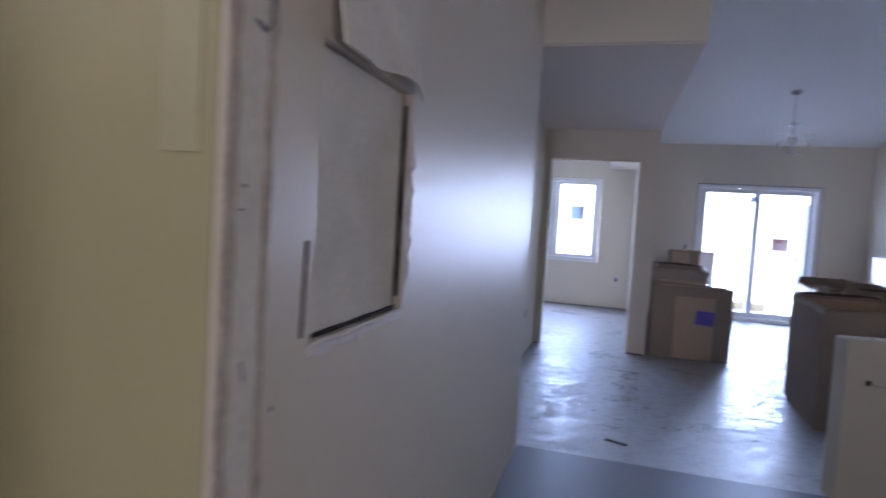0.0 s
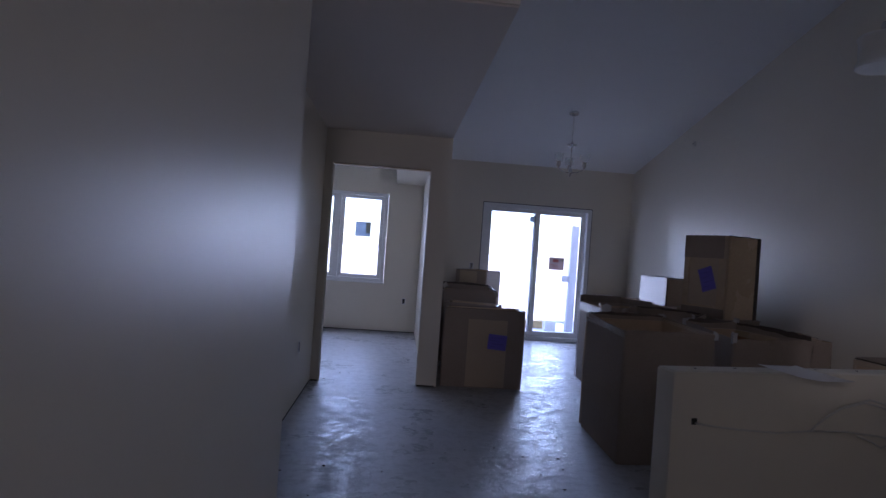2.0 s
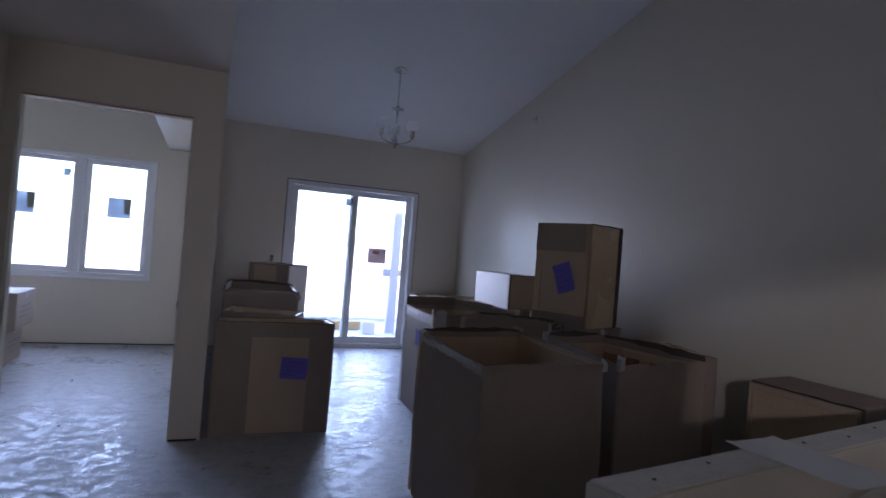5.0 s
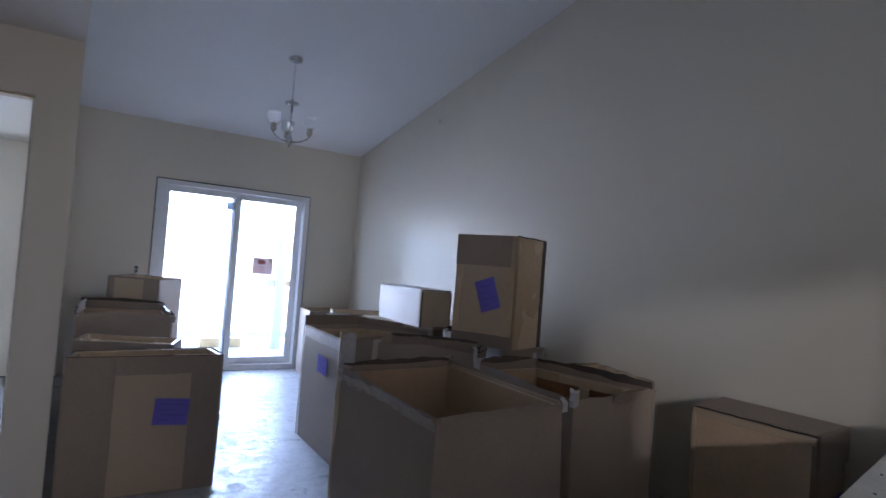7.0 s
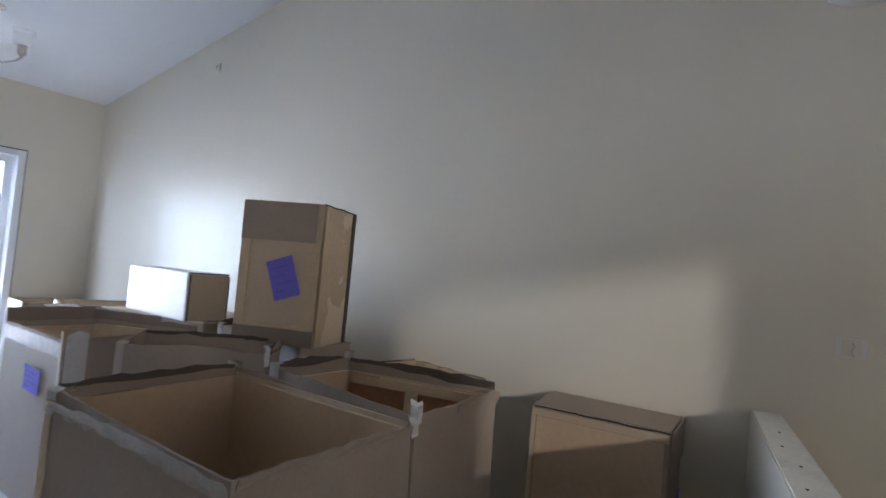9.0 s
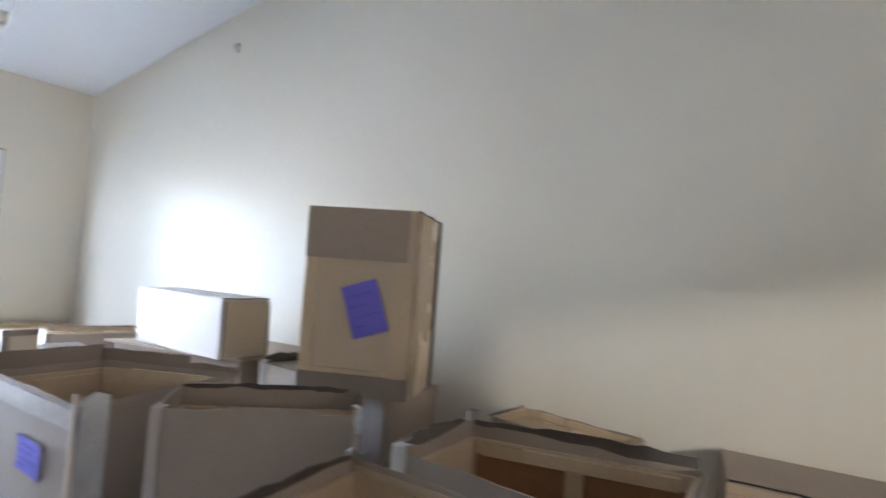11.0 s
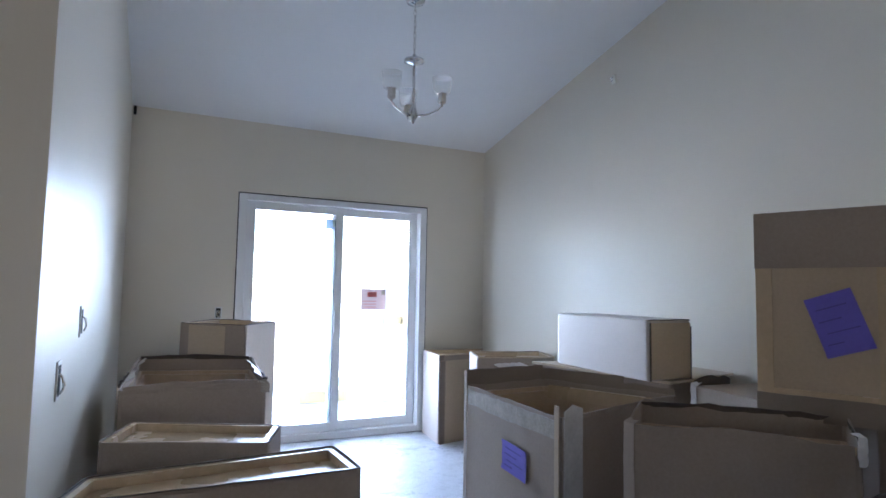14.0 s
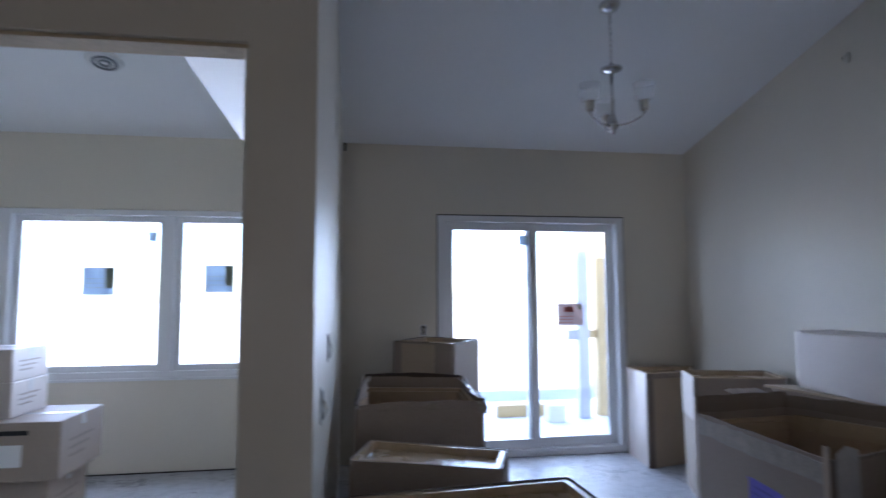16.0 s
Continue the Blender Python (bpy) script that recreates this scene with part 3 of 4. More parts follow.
I = [(3.745, 5.827), (4.12, 5.86), (4.13, 6.50), (3.743, 6.43)]
J = [(3.425, 11.18), (3.90, 11.30), (4.11, 11.62), (3.49, 11.68)]
J2 = [(3.36, 10.38), (3.95, 10.22), (4.10, 10.62), (3.52, 10.80)]
K = [(3.52, 8.68), (4.13, 8.82), (4.13, 9.42), (3.37, 9.62)]
L = [(3.42, 7.66), (3.82, 7.66), (4.08, 8.52), (3.57, 8.57)]
M = [(3.52, 6.74), (3.79, 6.71), (3.96, 7.29), (3.67, 7.31)]
T = [(3.22, 7.965), (3.398, 7.545), (3.785, 7.705), (3.608, 8.125)]
LG = [(3.39, 8.69), (3.69, 8.70), (3.75, 9.58), (3.435, 9.50)]

# wall cabinets along the partition
e, q, h = carton("cardboard-wrapped wall cabinet on end with a purple tag", A, 0, 0.775, "tray", 1, ragged=0.0015)
strip("bare_panel", q, 0, 0.30, 0.78, 0.012, h - 0.02, CARD_PALE, e, "pale uncovered strip", thick=0.002)
strip("bare_panel", q, 0, 0.30, 0.78, h - 0.10, h - 0.005, CARD, e, "cardboard band", out=0.010, wave=0.003)
bead_line(q, h + 0.001, e, CARD_EDGE, 0.002, 0.003, 0.001, seed=1)
tag(e, q, 0, 0.665, 0.46, 0.185, 0.15, -4)
for s in range(4):
    box_part("screw", (-0.28 + s * 0.2, -0.272 + s * 0.2, -0.125, -0.117, h - 0.030, h - 0.027), DARK, e)

e, q, h = carton("cardboard-wrapped cabinet with recessed maple top panel", B, 0, 0.775, "tray", 2, ragged=0.0015)
bead_line(q, h + 0.001, e, CARD_EDGE, 0.002, 0.003, 0.001, seed=2, sides=(1,))

e, q, h = carton("open cardboard carton with folded flaps by the partition", C, 0, 0.86, "open", 3, lift=(-0.005, 0.005, 0.04, 0.04))
rim_flap("flap", q, 0, 0.03, 0.93, h - 0.01, 0.035, 0.01, CARD, e, "uneven cardboard flap", 31)
rim_flap("flap", q, 2, 0.03, 0.97, h + 0.03, 0.03, -0.03, CARD_EDGE, e, "torn flap darkened for shade", 32)
rim_flap("flap", q, 1, 0.15, 0.95, h, 0.05, -0.05, CARD_WHITE, e, "white-edged flap folded inward", 33)
rim_flap("flap", q, 3, 0.10, 0.95, h, 0.06, -0.05, CARD_WHITE, e, "white-edged flap folded inward", 34)
bead_line(q, h + 0.012, e, CARD_EDGE, 0.0, 0.006, 0.007, seed=35, sides=(1, 3))
corner_tape(q, 1, h - 0.05, h, 0.035, e, STRAP, 36, 0.02)

e, q, h = carton("tall cardboard-wrapped cabinet beside the patio door", D, 0, 1.078, "tray", 4, ragged=0.002)
strip("bare_panel", q, 0, 0.16, 0.72, 0.02, h - 0.012, CARD_PALE, e, "pale uncovered panel", thick=0.002)
strip("bare_panel", q, 1, 0.02, 0.98, 0.02, h - 0.005, CARD_PALE, e, thick=0.002)
bead_line(q, h, e, CARD_EDGE, 0.002, 0.003, seed=4)

# open base cabinets
e, q, h = carton("open cabinet carton with torn rim and a purple tag", E_, 0, 0.865, "open", 5, ragged=0.004, lift=(0.0, 0.0, 0.0, 0.0))
strip("worn_band", q, 3, 0.04, 0.99, h - 0.085, h - 0.012, STRAP, e, "worn mottled tape band", wave=0.004, seed=5)
tag(e, q, 3, 0.60, 0.63, 0.20, 0.125, -3)
strip("edge_strip", q, 3, 0.966, 1.0, 0.0, h + 0.045, CARD_PALE, e, "pale fold at the corner", out=0.012, thick=0.004)
strip("corner_tape", q, 0, -0.012, 0.118, h - 0.60, h + 0.038, TAPE, e, "crumpled shiny tape", out=0.010, thick=0.004, wave=0.012, seed=52)
strip("corner_fold", q, 0, -0.004, 0.03, 0.0, h - 0.40, CARD, e, out=0.006, thick=0.004)
rim_flap("flap", q, 0, 0.10, 0.99, h - 0.005, 0.012, 0.008, CARD, e, "uneven rim", 53, 12)
strip("flap", q, 2, 0.0, 1.0, h - 0.02, h + 0.075, CARD_DARK, e, "dark standing flap", out=-0.004, thick=0.006, wave=0.003, seed=54)
strip("flap", q, 1, 0.35, 1.0, h - 0.02, h + 0.060, CARD_DARK, e, "dark standing flap", out=-0.004, thick=0.006, wave=0.004, seed=55)
strip("flap", q, 1, 0.0, 0.35, h - 0.02, h + 0.030, CARD_DARK, e, "dark standing flap", out=-0.004, thick=0.006, wave=0.006, seed=57)
strip("edge_strip", q, 3, -0.008, 0.020, 0.0, h + 0.07, CARD_WHITE, e, "pale fold of the sleeve")
rim_flap("flap", q, 2, 0.15, 0.55, h + 0.07, 0.012, 0.10, CARD_WHITE, e, "white flap folded outward", 56, 8)
strip("face_frame", inset(q, 0.05), 1, 0.05, 0.95, h - 0.085, h - 0.02, WOOD, e, "pale face frame rail", out=-0.01, thick=0.022)

e, q, h = carton("narrow cabinet carton with white taped corners", F, 0, 0.868, "open", 6, lift=(0.0, 0.0, 0.05, 0.05))
corner_tape(q, 0, 0.05, h + 0.006, 0.028, e, CARD_WHITE, 61, 0.02)
corner_tape(q, 1, h - 0.05, h + 0.03, 0.018, e, TAPE, 62, 0.02)
rim_flap("flap", q, 2, 0.0, 1.0, h + 0.025, 0.03, -0.012, CARD_EDGE, e, "torn rim darkened for shade", 63, 14)
rim_flap("flap", q, 1, 0.1, 0.98, h + 0.01, 0.03, -0.01, CARD_EDGE, e, "torn rim darkened for shade", 64, 8)
strip("edge_strip", q, 0, 0.04, 0.98, h - 0.022, h + 0.002, WOOD, e, "thin plywood edge", out=-0.006, thick=0.005, wave=0.002)

e, q, h = carton("large open base cabinet carton with crushed taped rim", G, 0, 0.885, "open", 7, lift=(0.0, 0.0, 0.02, 0.02), bulge=0.02, ragged=0.004, plain=True)
rim_flap("flap", q, 3, 0.01, 0.99, h - 0.035, 0.04, 0.014, STRAP, e, "crushed taped rim", 71, 16)
rim_flap("flap", q, 0, 0.02, 0.98, h - 0.012, 0.022, 0.008, CARD, e, "uneven rim", 72, 14)
rim_flap("flap", q, 2, 0.02, 0.99, h + 0.0, 0.045, -0.008, CARD_EDGE, e, "torn rim darkened for shade", 73, 14)
strip("edge_strip", q, 1, 0.02, 0.98, h - 0.03, h + 0.006, CARD_PALE, e, "pale inner edge", out=-0.010, thick=0.008)
corner_tape(q, 3, 0.02, h + 0.005, 0.03, e, CARD_PALE, 74, 0.03)
corner_tape(q, 3, h - 0.05, h + 0.014, 0.04, e, TAPE, 75, 0.02)
corner_tape(q, 2, h - 0.08, h + 0.035, 0.04, e, TAPE, 76, 0.03)
corner_tape(q, 1, h - 0.03, h + 0.012, 0.02, e, TAPE, 78, 0.01)

e, q, h = carton("open base cabinet carton showing a wooden interior", H, 0, 0.855, "open", 8, lift=(0.0, 0.01, 0.04, 0.03), plain=True)
rim_flap("flap", q, 1, 0.02, 0.98, h + 0.01, 0.045, -0.01, CARD_EDGE, e, "torn rim darkened for shade", 81, 14)
rim_flap("flap", q, 2, 0.02, 0.98, h + 0.01, 0.05, 0.02, CARD_EDGE, e, "torn rim darkened for shade", 82, 10)
rim_flap("flap", q, 0, 0.45, 1.0, h - 0.03, 0.05, 0.012, CARD, e, "cardboard flap", 83, 8)
strip("back_panel", inset(q, 0.03), 1, 0.02, 0.98, 0.11, h - 0.055, WOOD_RED, e, "reddish wooden back panel", out=-0.008, thick=0.006)
strip("face_frame", inset(q, 0.05), 1, 0.02, 0.98, h - 0.055, h - 0.015, WOOD, e, "pale face frame rail", out=-0.006, thick=0.020)
strip("face_frame", inset(q, 0.03), 1, 0.46, 0.54, 0.12, h - 0.057, WOOD, e, out=-0.030, thick=0.020)
strip("face_frame", inset(q, 0.03), 1, 0.02, 0.98, h - 0.30, h - 0.26, WOOD, e, out=-0.028, thick=0.018)
corner_tape(q, 3, h - 0.07, h + 0.05, 0.04, e, TAPE, 84, 0.02)
corner_tape(q, 2, h - 0.03, h + 0.07, 0.03, e, TAPE, 85, 0.02)
corner_tape(q, 0, h - 0.03, h + 0.03, 0.03, e, TAPE, 86, 0.02)

# closed cartons
e, q, h = carton("low closed carton with wooden side against the wall", I, 0, 0.775, "lid", 9)
strip("side_panel", q, 3, 0.04, 0.97, 0.04, h - 0.045, WOOD_IN, e, "tan wooden panel", thick=0.003)
strip("side_rim", q, 3, 0.0, 1.0, h - 0.042, h - 0.012, CARD_PALE, e, "pale rim", thick=0.008)
strip("side_rim", q, 3, 0.0, 0.035, 0.0, h - 0.044, CARD_PALE, e, thick=0.008)
strip("flap", q, 0, 0.0, 1.0, h - 0.16, h + 0.004, CARD, e, "overlapping flap", out=0.008, wave=0.004)
bead_line(q, h - 0.004, e, DARK, -0.004, 0.004, 0.002, seed=9, sides=(3,))
tag(e, q, 0, 0.6, 0.42, 0.12, 0.12, 8)

e, q, h = carton("cardboard-wrapped cabinet in the corner by the patio door", J, 0, 0.765, "tray", 10)
strip("bare_panel", q, 3, 0.02, 0.98, 0.0, h - 0.004, CARD_WHITE, e, "pale sheet facing the door", thick=0.002)
strip("bare_panel", q, 0, 0.0, 0.10, 0.0, h - 0.05, CARD_DARK, e, thick=0.002)
strip("bare_panel", q, 0, 0.12, 1.0, 0.0, h - 0.045, CARD_PALE, e, thick=0.002)
bead_line(q, h, e, CARD_PALE, 0.0, 0.006, 0.004, seed=10)
corner_tape(q, 0, h - 0.04, h + 0.002, 0.05, e, CARD_DARK, 101)

e, q, h = carton("cardboard-wrapped cabinet with a white side flap", J2, 0, 0.835, "tray", 11)
strip("bare_panel", q, 3, 0.02, 0.98, h - 0.30, h, CARD_WHITE, e, "white flap", thick=0.002)
bead_line(q, h, e, CARD_PALE, 0.0, 0.006, 0.003, seed=11)

e, q, h = carton("wide carton with a flat board top", K, 0, 0.872, "lid", 12)
bm = bmesh.new()
add_slab(bm, inset(q, -0.02), h + 0.007, h + 0.020)
finish("board_top", bm, CARD_PALE, e, "pale flat board")
bead_line(inset(q, -0.02), h + 0.012, e, CARD_EDGE, 0.0, 0.004, 0.002, seed=12, sides=(1, 2))

e, q, h = carton("carton with a taped white corner under the upright box", L, 0, 0.878, "lid", 13, CARD)
strip("bare_panel", q, 3, 0.72, 1.0, 0.0, h - 0.004, CARD_DARK, e, thick=0.002)
corner_tape(q, 3, h - 0.12, h + 0.012, 0.028, e, TAPE, 131, 0.02)
rim_flap("flap", q, 2, 0.55, 1.0, h, 0.05, 0.0, CARD_EDGE, e, "torn flap darkened for shade", 132, 6)
sheet("loose_label", Matrix.Translation((-0.20, -0.33, h + 0.010)), 0.10, 0.05, TAPE, e, "crumpled clear tape", 20, 0.004)

e, q, h = carton("narrow cabinet with recessed wooden top by the wall", M, 0, 0.835, "tray", 14)
bead_line(q, h, e, CARD_EDGE, 0.0, 0.004, 0.002, seed=14, sides=(2,))

# the upright box
e, q, h = carton("upright wooden cabinet box with a purple tag", T, 0.888, 1.638, "lid", 15, CARD_PALE, ragged=0.0, bulge=0.0)
strip("top_band", q, 0, -0.004, 0.93, h - 0.205, h + 0.004, CARD, e, "brown cardboard band", out=0.014, thick=0.004)
strip("bottom_band", q, 0, -0.004, 1.0, 0.0, 0.085, CARD_DARK, e, "grey-brown tape band", out=0.014, thick=0.003, wave=0.002)
strip("stile", q, 0, 0.0, 0.12, 0.085, h - 0.205, WOOD, e, "pale wooden stile", out=0.001, thick=0.013)
strip("stile", q, 0, 0.82, 1.0, 0.085, h - 0.205, WOOD, e, "pale wooden stile", out=0.001, thick=0.013)
strip("rail", q, 0, 0.12, 0.82, 0.085, 0.105, WOOD, e, out=0.001, thick=0.012)
strip("door_panel", q, 0, 0.12, 0.82, 0.105, h - 0.205, CARD_PALE, e, "flat recessed panel", out=0.001, thick=0.004)
strip("side_panel", q, 1, 0.0, 0.90, 0.0, h - 0.004, WOOD, e, "pale wooden side", thick=0.003)
strip("edge_strip", q, 1, 0.90, 1.0, 0.0, h, CARD_EDGE, e, "dark cardboard edge", thick=0.010, wave=0.004)
tag(e, q, 0, 0.575, 0.350, 0.150, 0.215, 19)
bead_line(q, h + 0.004, e, DARK, 0.0, 0.004, 0.003, seed=15, sides=(1, 2))

# the long box
e, q, h = carton("long white carton lying on a wide carton", LG, 0.896, 1.198, "lid", 16, CARD_WHITE, ragged=0.0, bulge=0.003)
strip("end_panel", q, 0, 0.03, 0.97, 0.008, h - 0.012, CARD_PALE, e, "tan end panel", thick=0.003)
strip("end_panel", q, 0, 0.0, 0.03, 0.0, h - 0.01, CARD_EDGE, e, thick=0.005)
strip("end_panel", q, 0, 0.97, 1.0, 0.0, h - 0.03, CARD_EDGE, e, thick=0.005)
bead_line(q, h + 0.003, e, CARD_EDGE, 0.0, 0.003, 0.002, seed=16, sides=(0,))
rim_flap("flap", q, 1, 0.02, 0.10, h - 0.06, 0.05, 0.02, CARD_EDGE, e, "torn corner flap", 161, 4)


# ---- cartons in the bedroom ----
def shipping_box(label, x0, x1, y0, y1, z0, z1, sleeve=CARD, bars=False):
    e = empty("shipping_box", (0.5 * (x0 + x1), 0.5 * (y0 + y1), z0), label, "cardboard box", "stacked boxes in the bedroom")
    w, d, h = 0.5 * (x1 - x0), 0.5 * (y1 - y0), z1 - z0
    box_part("body", (-w, w, -d, d, 0, h), sleeve, e, bevel=0.006)
    box_part("tape", (-w + 0.004, w - 0.004, -0.025, 0.025, h + 0.0005, h + 0.002), TAPE, e, "glossy tape over the seam")
    box_part("tape", (w + 0.0005, w + 0.002, -0.025, 0.025, h - 0.07, h - 0.002), TAPE, e)
    if bars:
        box_part("label", (-w * 0.3, w * 0.35, -d - 0.002, -d - 0.0005, h * 0.25, h * 0.62), PAPER, e, "white shipping label")
        box_part("handle_slot", (-w * 0.1, w * 0.45, -d - 0.002, -d - 0.0005, h * 0.78, h * 0.86), DARK, e)
    for s in range(3):
        box_part("print_bar", (w + 0.0005, w + 0.0015, -d * 0.6, d * (0.1 + 0.2 * s), h * (0.3 + 0.14 * s), h * (0.34 + 0.14 * s)), CARD_DARK, e)
    return e


shipping_box("brown cardboard shipping box on the bedroom floor", -1.36, -0.78, 10.46, 10.98, 0.0, 0.335)
shipping_box("brown cardboard shipping box with taped glossy seam", -1.34, -0.70, 10.40, 11.00, 0.337, 0.68, bars=True)
shipping_box("pale shipping box on top of the stack", -1.55, -1.03, 10.50, 10.93, 0.684, 0.90, CARD_WHITE)
shipping_box("pale shipping box on top of the stack", -1.56, -1.03, 10.49, 10.92, 0.902, 1.10, CARD_WHITE)

# ---- patio door ----
door = tagged(new("door_patio"), "white vinyl sliding patio door with bright glass", "door", kind="structure")
FY0, FY1 = BACK - 0.012, 11.84
for name, dims in (("frame_jamb", (DX0 + 0.008, DX0 + 0.075, FY0, FY1, 0.0, DZ - 0.01)), ("frame_jamb", (DX1 - 0.075, DX1 - 0.008, FY0, FY1, 0.0, DZ - 0.01)),
                   ("frame_head", (DX0 + 0.075, DX1 - 0.075, FY0, FY1, DZ - 0.065, DZ - 0.01)), ("frame_sill", (DX0 + 0.075, DX1 - 0.075, FY0, FY1, 0.0, 0.06))):
    box_part(name, dims, TRIMW, door, bevel=0.004)


def sash(name, x0, x1, z0, z1, y, w, wb, parent, label=""):
    p = new(name)
    p.parent = parent
    if label:
        p["label"] = label
    for nm, d in (("stile", (x0, x0 + w, y, y + 0.04, z0, z1)), ("stile", (x1 - w, x1, y, y + 0.04, z0, z1)), ("rail", (x0 + w, x1 - w, y, y + 0.04, z0, z0 + wb)), ("rail", (x0 + w, x1 - w, y, y + 0.04, z1 - w, z1))):
        box_part(nm, d, TRIMW, p, bevel=0.003)
    for nm, d in (("gasket", (x0 + w, x0 + w + 0.006, y + 0.006, y + 0.014, z0 + wb, z1 - w)), ("gasket", (x1 - w - 0.006, x1 - w, y + 0.006, y + 0.014, z0 + wb, z1 - w))):
        box_part(nm, d, DARK, p)
    g = box_part("pane", (x0 + w + 0.001, x1 - w - 0.001, y + 0.017, y + 0.023, z0 + wb + 0.001, z1 - w - 0.001), PANE, p)
    g.visible_shadow = False
    return p


sash("door_leaf", DX0 + 0.078, 2.68, 0.062, DZ - 0.067, 11.745, 0.07, 0.08, door)
sash("door_leaf", 2.585, DX1 - 0.078, 0.062, DZ - 0.067, 11.792, 0.07, 0.08, door, "outer sliding leaf")
box_part("pull_handle", (2.612, 2.630, 11.722, 11.744, 0.95, 1.15), TRIMW, door, bevel=0.004)
for nm, d in (("seal_gap", (DX0, DX0 + 0.008, BACK - 0.003, BACK + 0.02, 0.0, DZ)), ("seal_gap", (DX1 - 0.008, DX1, BACK - 0.003, BACK + 0.02, 0.0, DZ)), ("seal_gap", (DX0 + 0.008, DX1 - 0.008, BACK - 0.003, BACK + 0.02, DZ - 0.01, DZ))):
    box_part(nm, d, DARK, door)


def sticker(label, x0, x1, y, z0, z1, mat, red=False):
    e = empty("sticker", (0.5 * (x0 + x1), y, z0), label, "label")
    w, h = 0.5 * (x1 - x0), z1 - z0
    box_part("sheet", (-w, w, -0.0015, 0, 0, h), mat, e)
    if red:
        box_part("print_block", (-w * 0.5, w * 0.25, -0.003, -0.002, h * 0.62, h * 0.85), STICK_R, e)
        box_part("print_block", (w * 0.62, w * 0.92, -0.003, -0.002, h * 0.72, h * 0.92), STICK_P, e)
        for s in range(3):
            box_part("print_bar", (-w * 0.9, w * 0.2, -0.003, -0.002, h * (0.12 + 0.14 * s), h * (0.15 + 0.14 * s)), STICK_R, e)
    else:
        box_part("print_block", (w * 0.38, w * 0.95, -0.003, -0.002, h * 0.24, h * 0.97), STICK_P, e)
        for s in range(3):
            box_part("print_bar", (-w * 0.92, w * 0.3, -0.003, -0.002, h * (0.26 + 0.16 * s), h * (0.28 + 0.16 * s)), STICK_P, e)
    return e


sticker("white product sticker with red print on the glass", 2.885, 3.135, 11.808, 1.145, 1.345, STICK_W, True)
sticker("small grey sticker on the patio door glass", 2.515, 2.609, 11.760, 1.885, 1.975, STICK_G)
sticker("dark grey product sticker on the window glass", -1.20, -0.95, 11.772, 1.44, 1.67, STICK_G)
sticker("dark grey product sticker on the window glass", -0.24, 0.0, 11.772, 1.46, 1.69, STICK_G)
sticker("small grey sticker on the window glass", -0.70, -0.63, 11.772, 1.89, 1.97, STICK_G)

# ---- bedroom window ----
win = tagged(new("window_1"), "white vinyl double window with blank bright glass", "window", kind="structure")
for nm, d in (("frame_jamb", (WX0 + 0.004, WX0 + 0.12, FY0, FY1, WZ0 + 0.02, WZ1 - 0.004)), ("frame_jamb", (WX1 - 0.06, WX1 - 0.004, FY0, FY1, WZ0 + 0.02, WZ1 - 0.004)), ("frame_head", (WX0 + 0.12, WX1 - 0.06, FY0, FY1, WZ1 - 0.05, WZ1 - 0.004)), ("frame_foot", (WX0 + 0.12, WX1 - 0.06, FY0, FY1, WZ0 + 0.02, WZ0 + 0.07)), ("mullion", (-0.545, -0.475, FY0 + 0.01, FY1, WZ0 + 0.07, WZ1 - 0.05))):
    box_part(nm, d, TRIMW, win, bevel=0.004)
box_part("sill", (WX0 - 0.01, WX1 + 0.01, BACK - 0.03, BACK + 0.03, WZ0 - 0.002, WZ0 + 0.02), TRIMW, win, "thin white sill", bevel=0.004)
sash("window_sash", WX0 + 0.122, -0.547, WZ0 + 0.072, WZ1 - 0.052, 11.757, 0.05, 0.05, win)
sash("window_sash", -0.473, WX1 - 0.062, WZ0 + 0.072, WZ1 - 0.052, 11.757, 0.05, 0.05, win)
box_part("crank_handle", (0.03, 0.11, BACK - 0.03, BACK - 0.012, WZ0 + 0.035, WZ0 + 0.052), TRIMW, win, bevel=0.004)


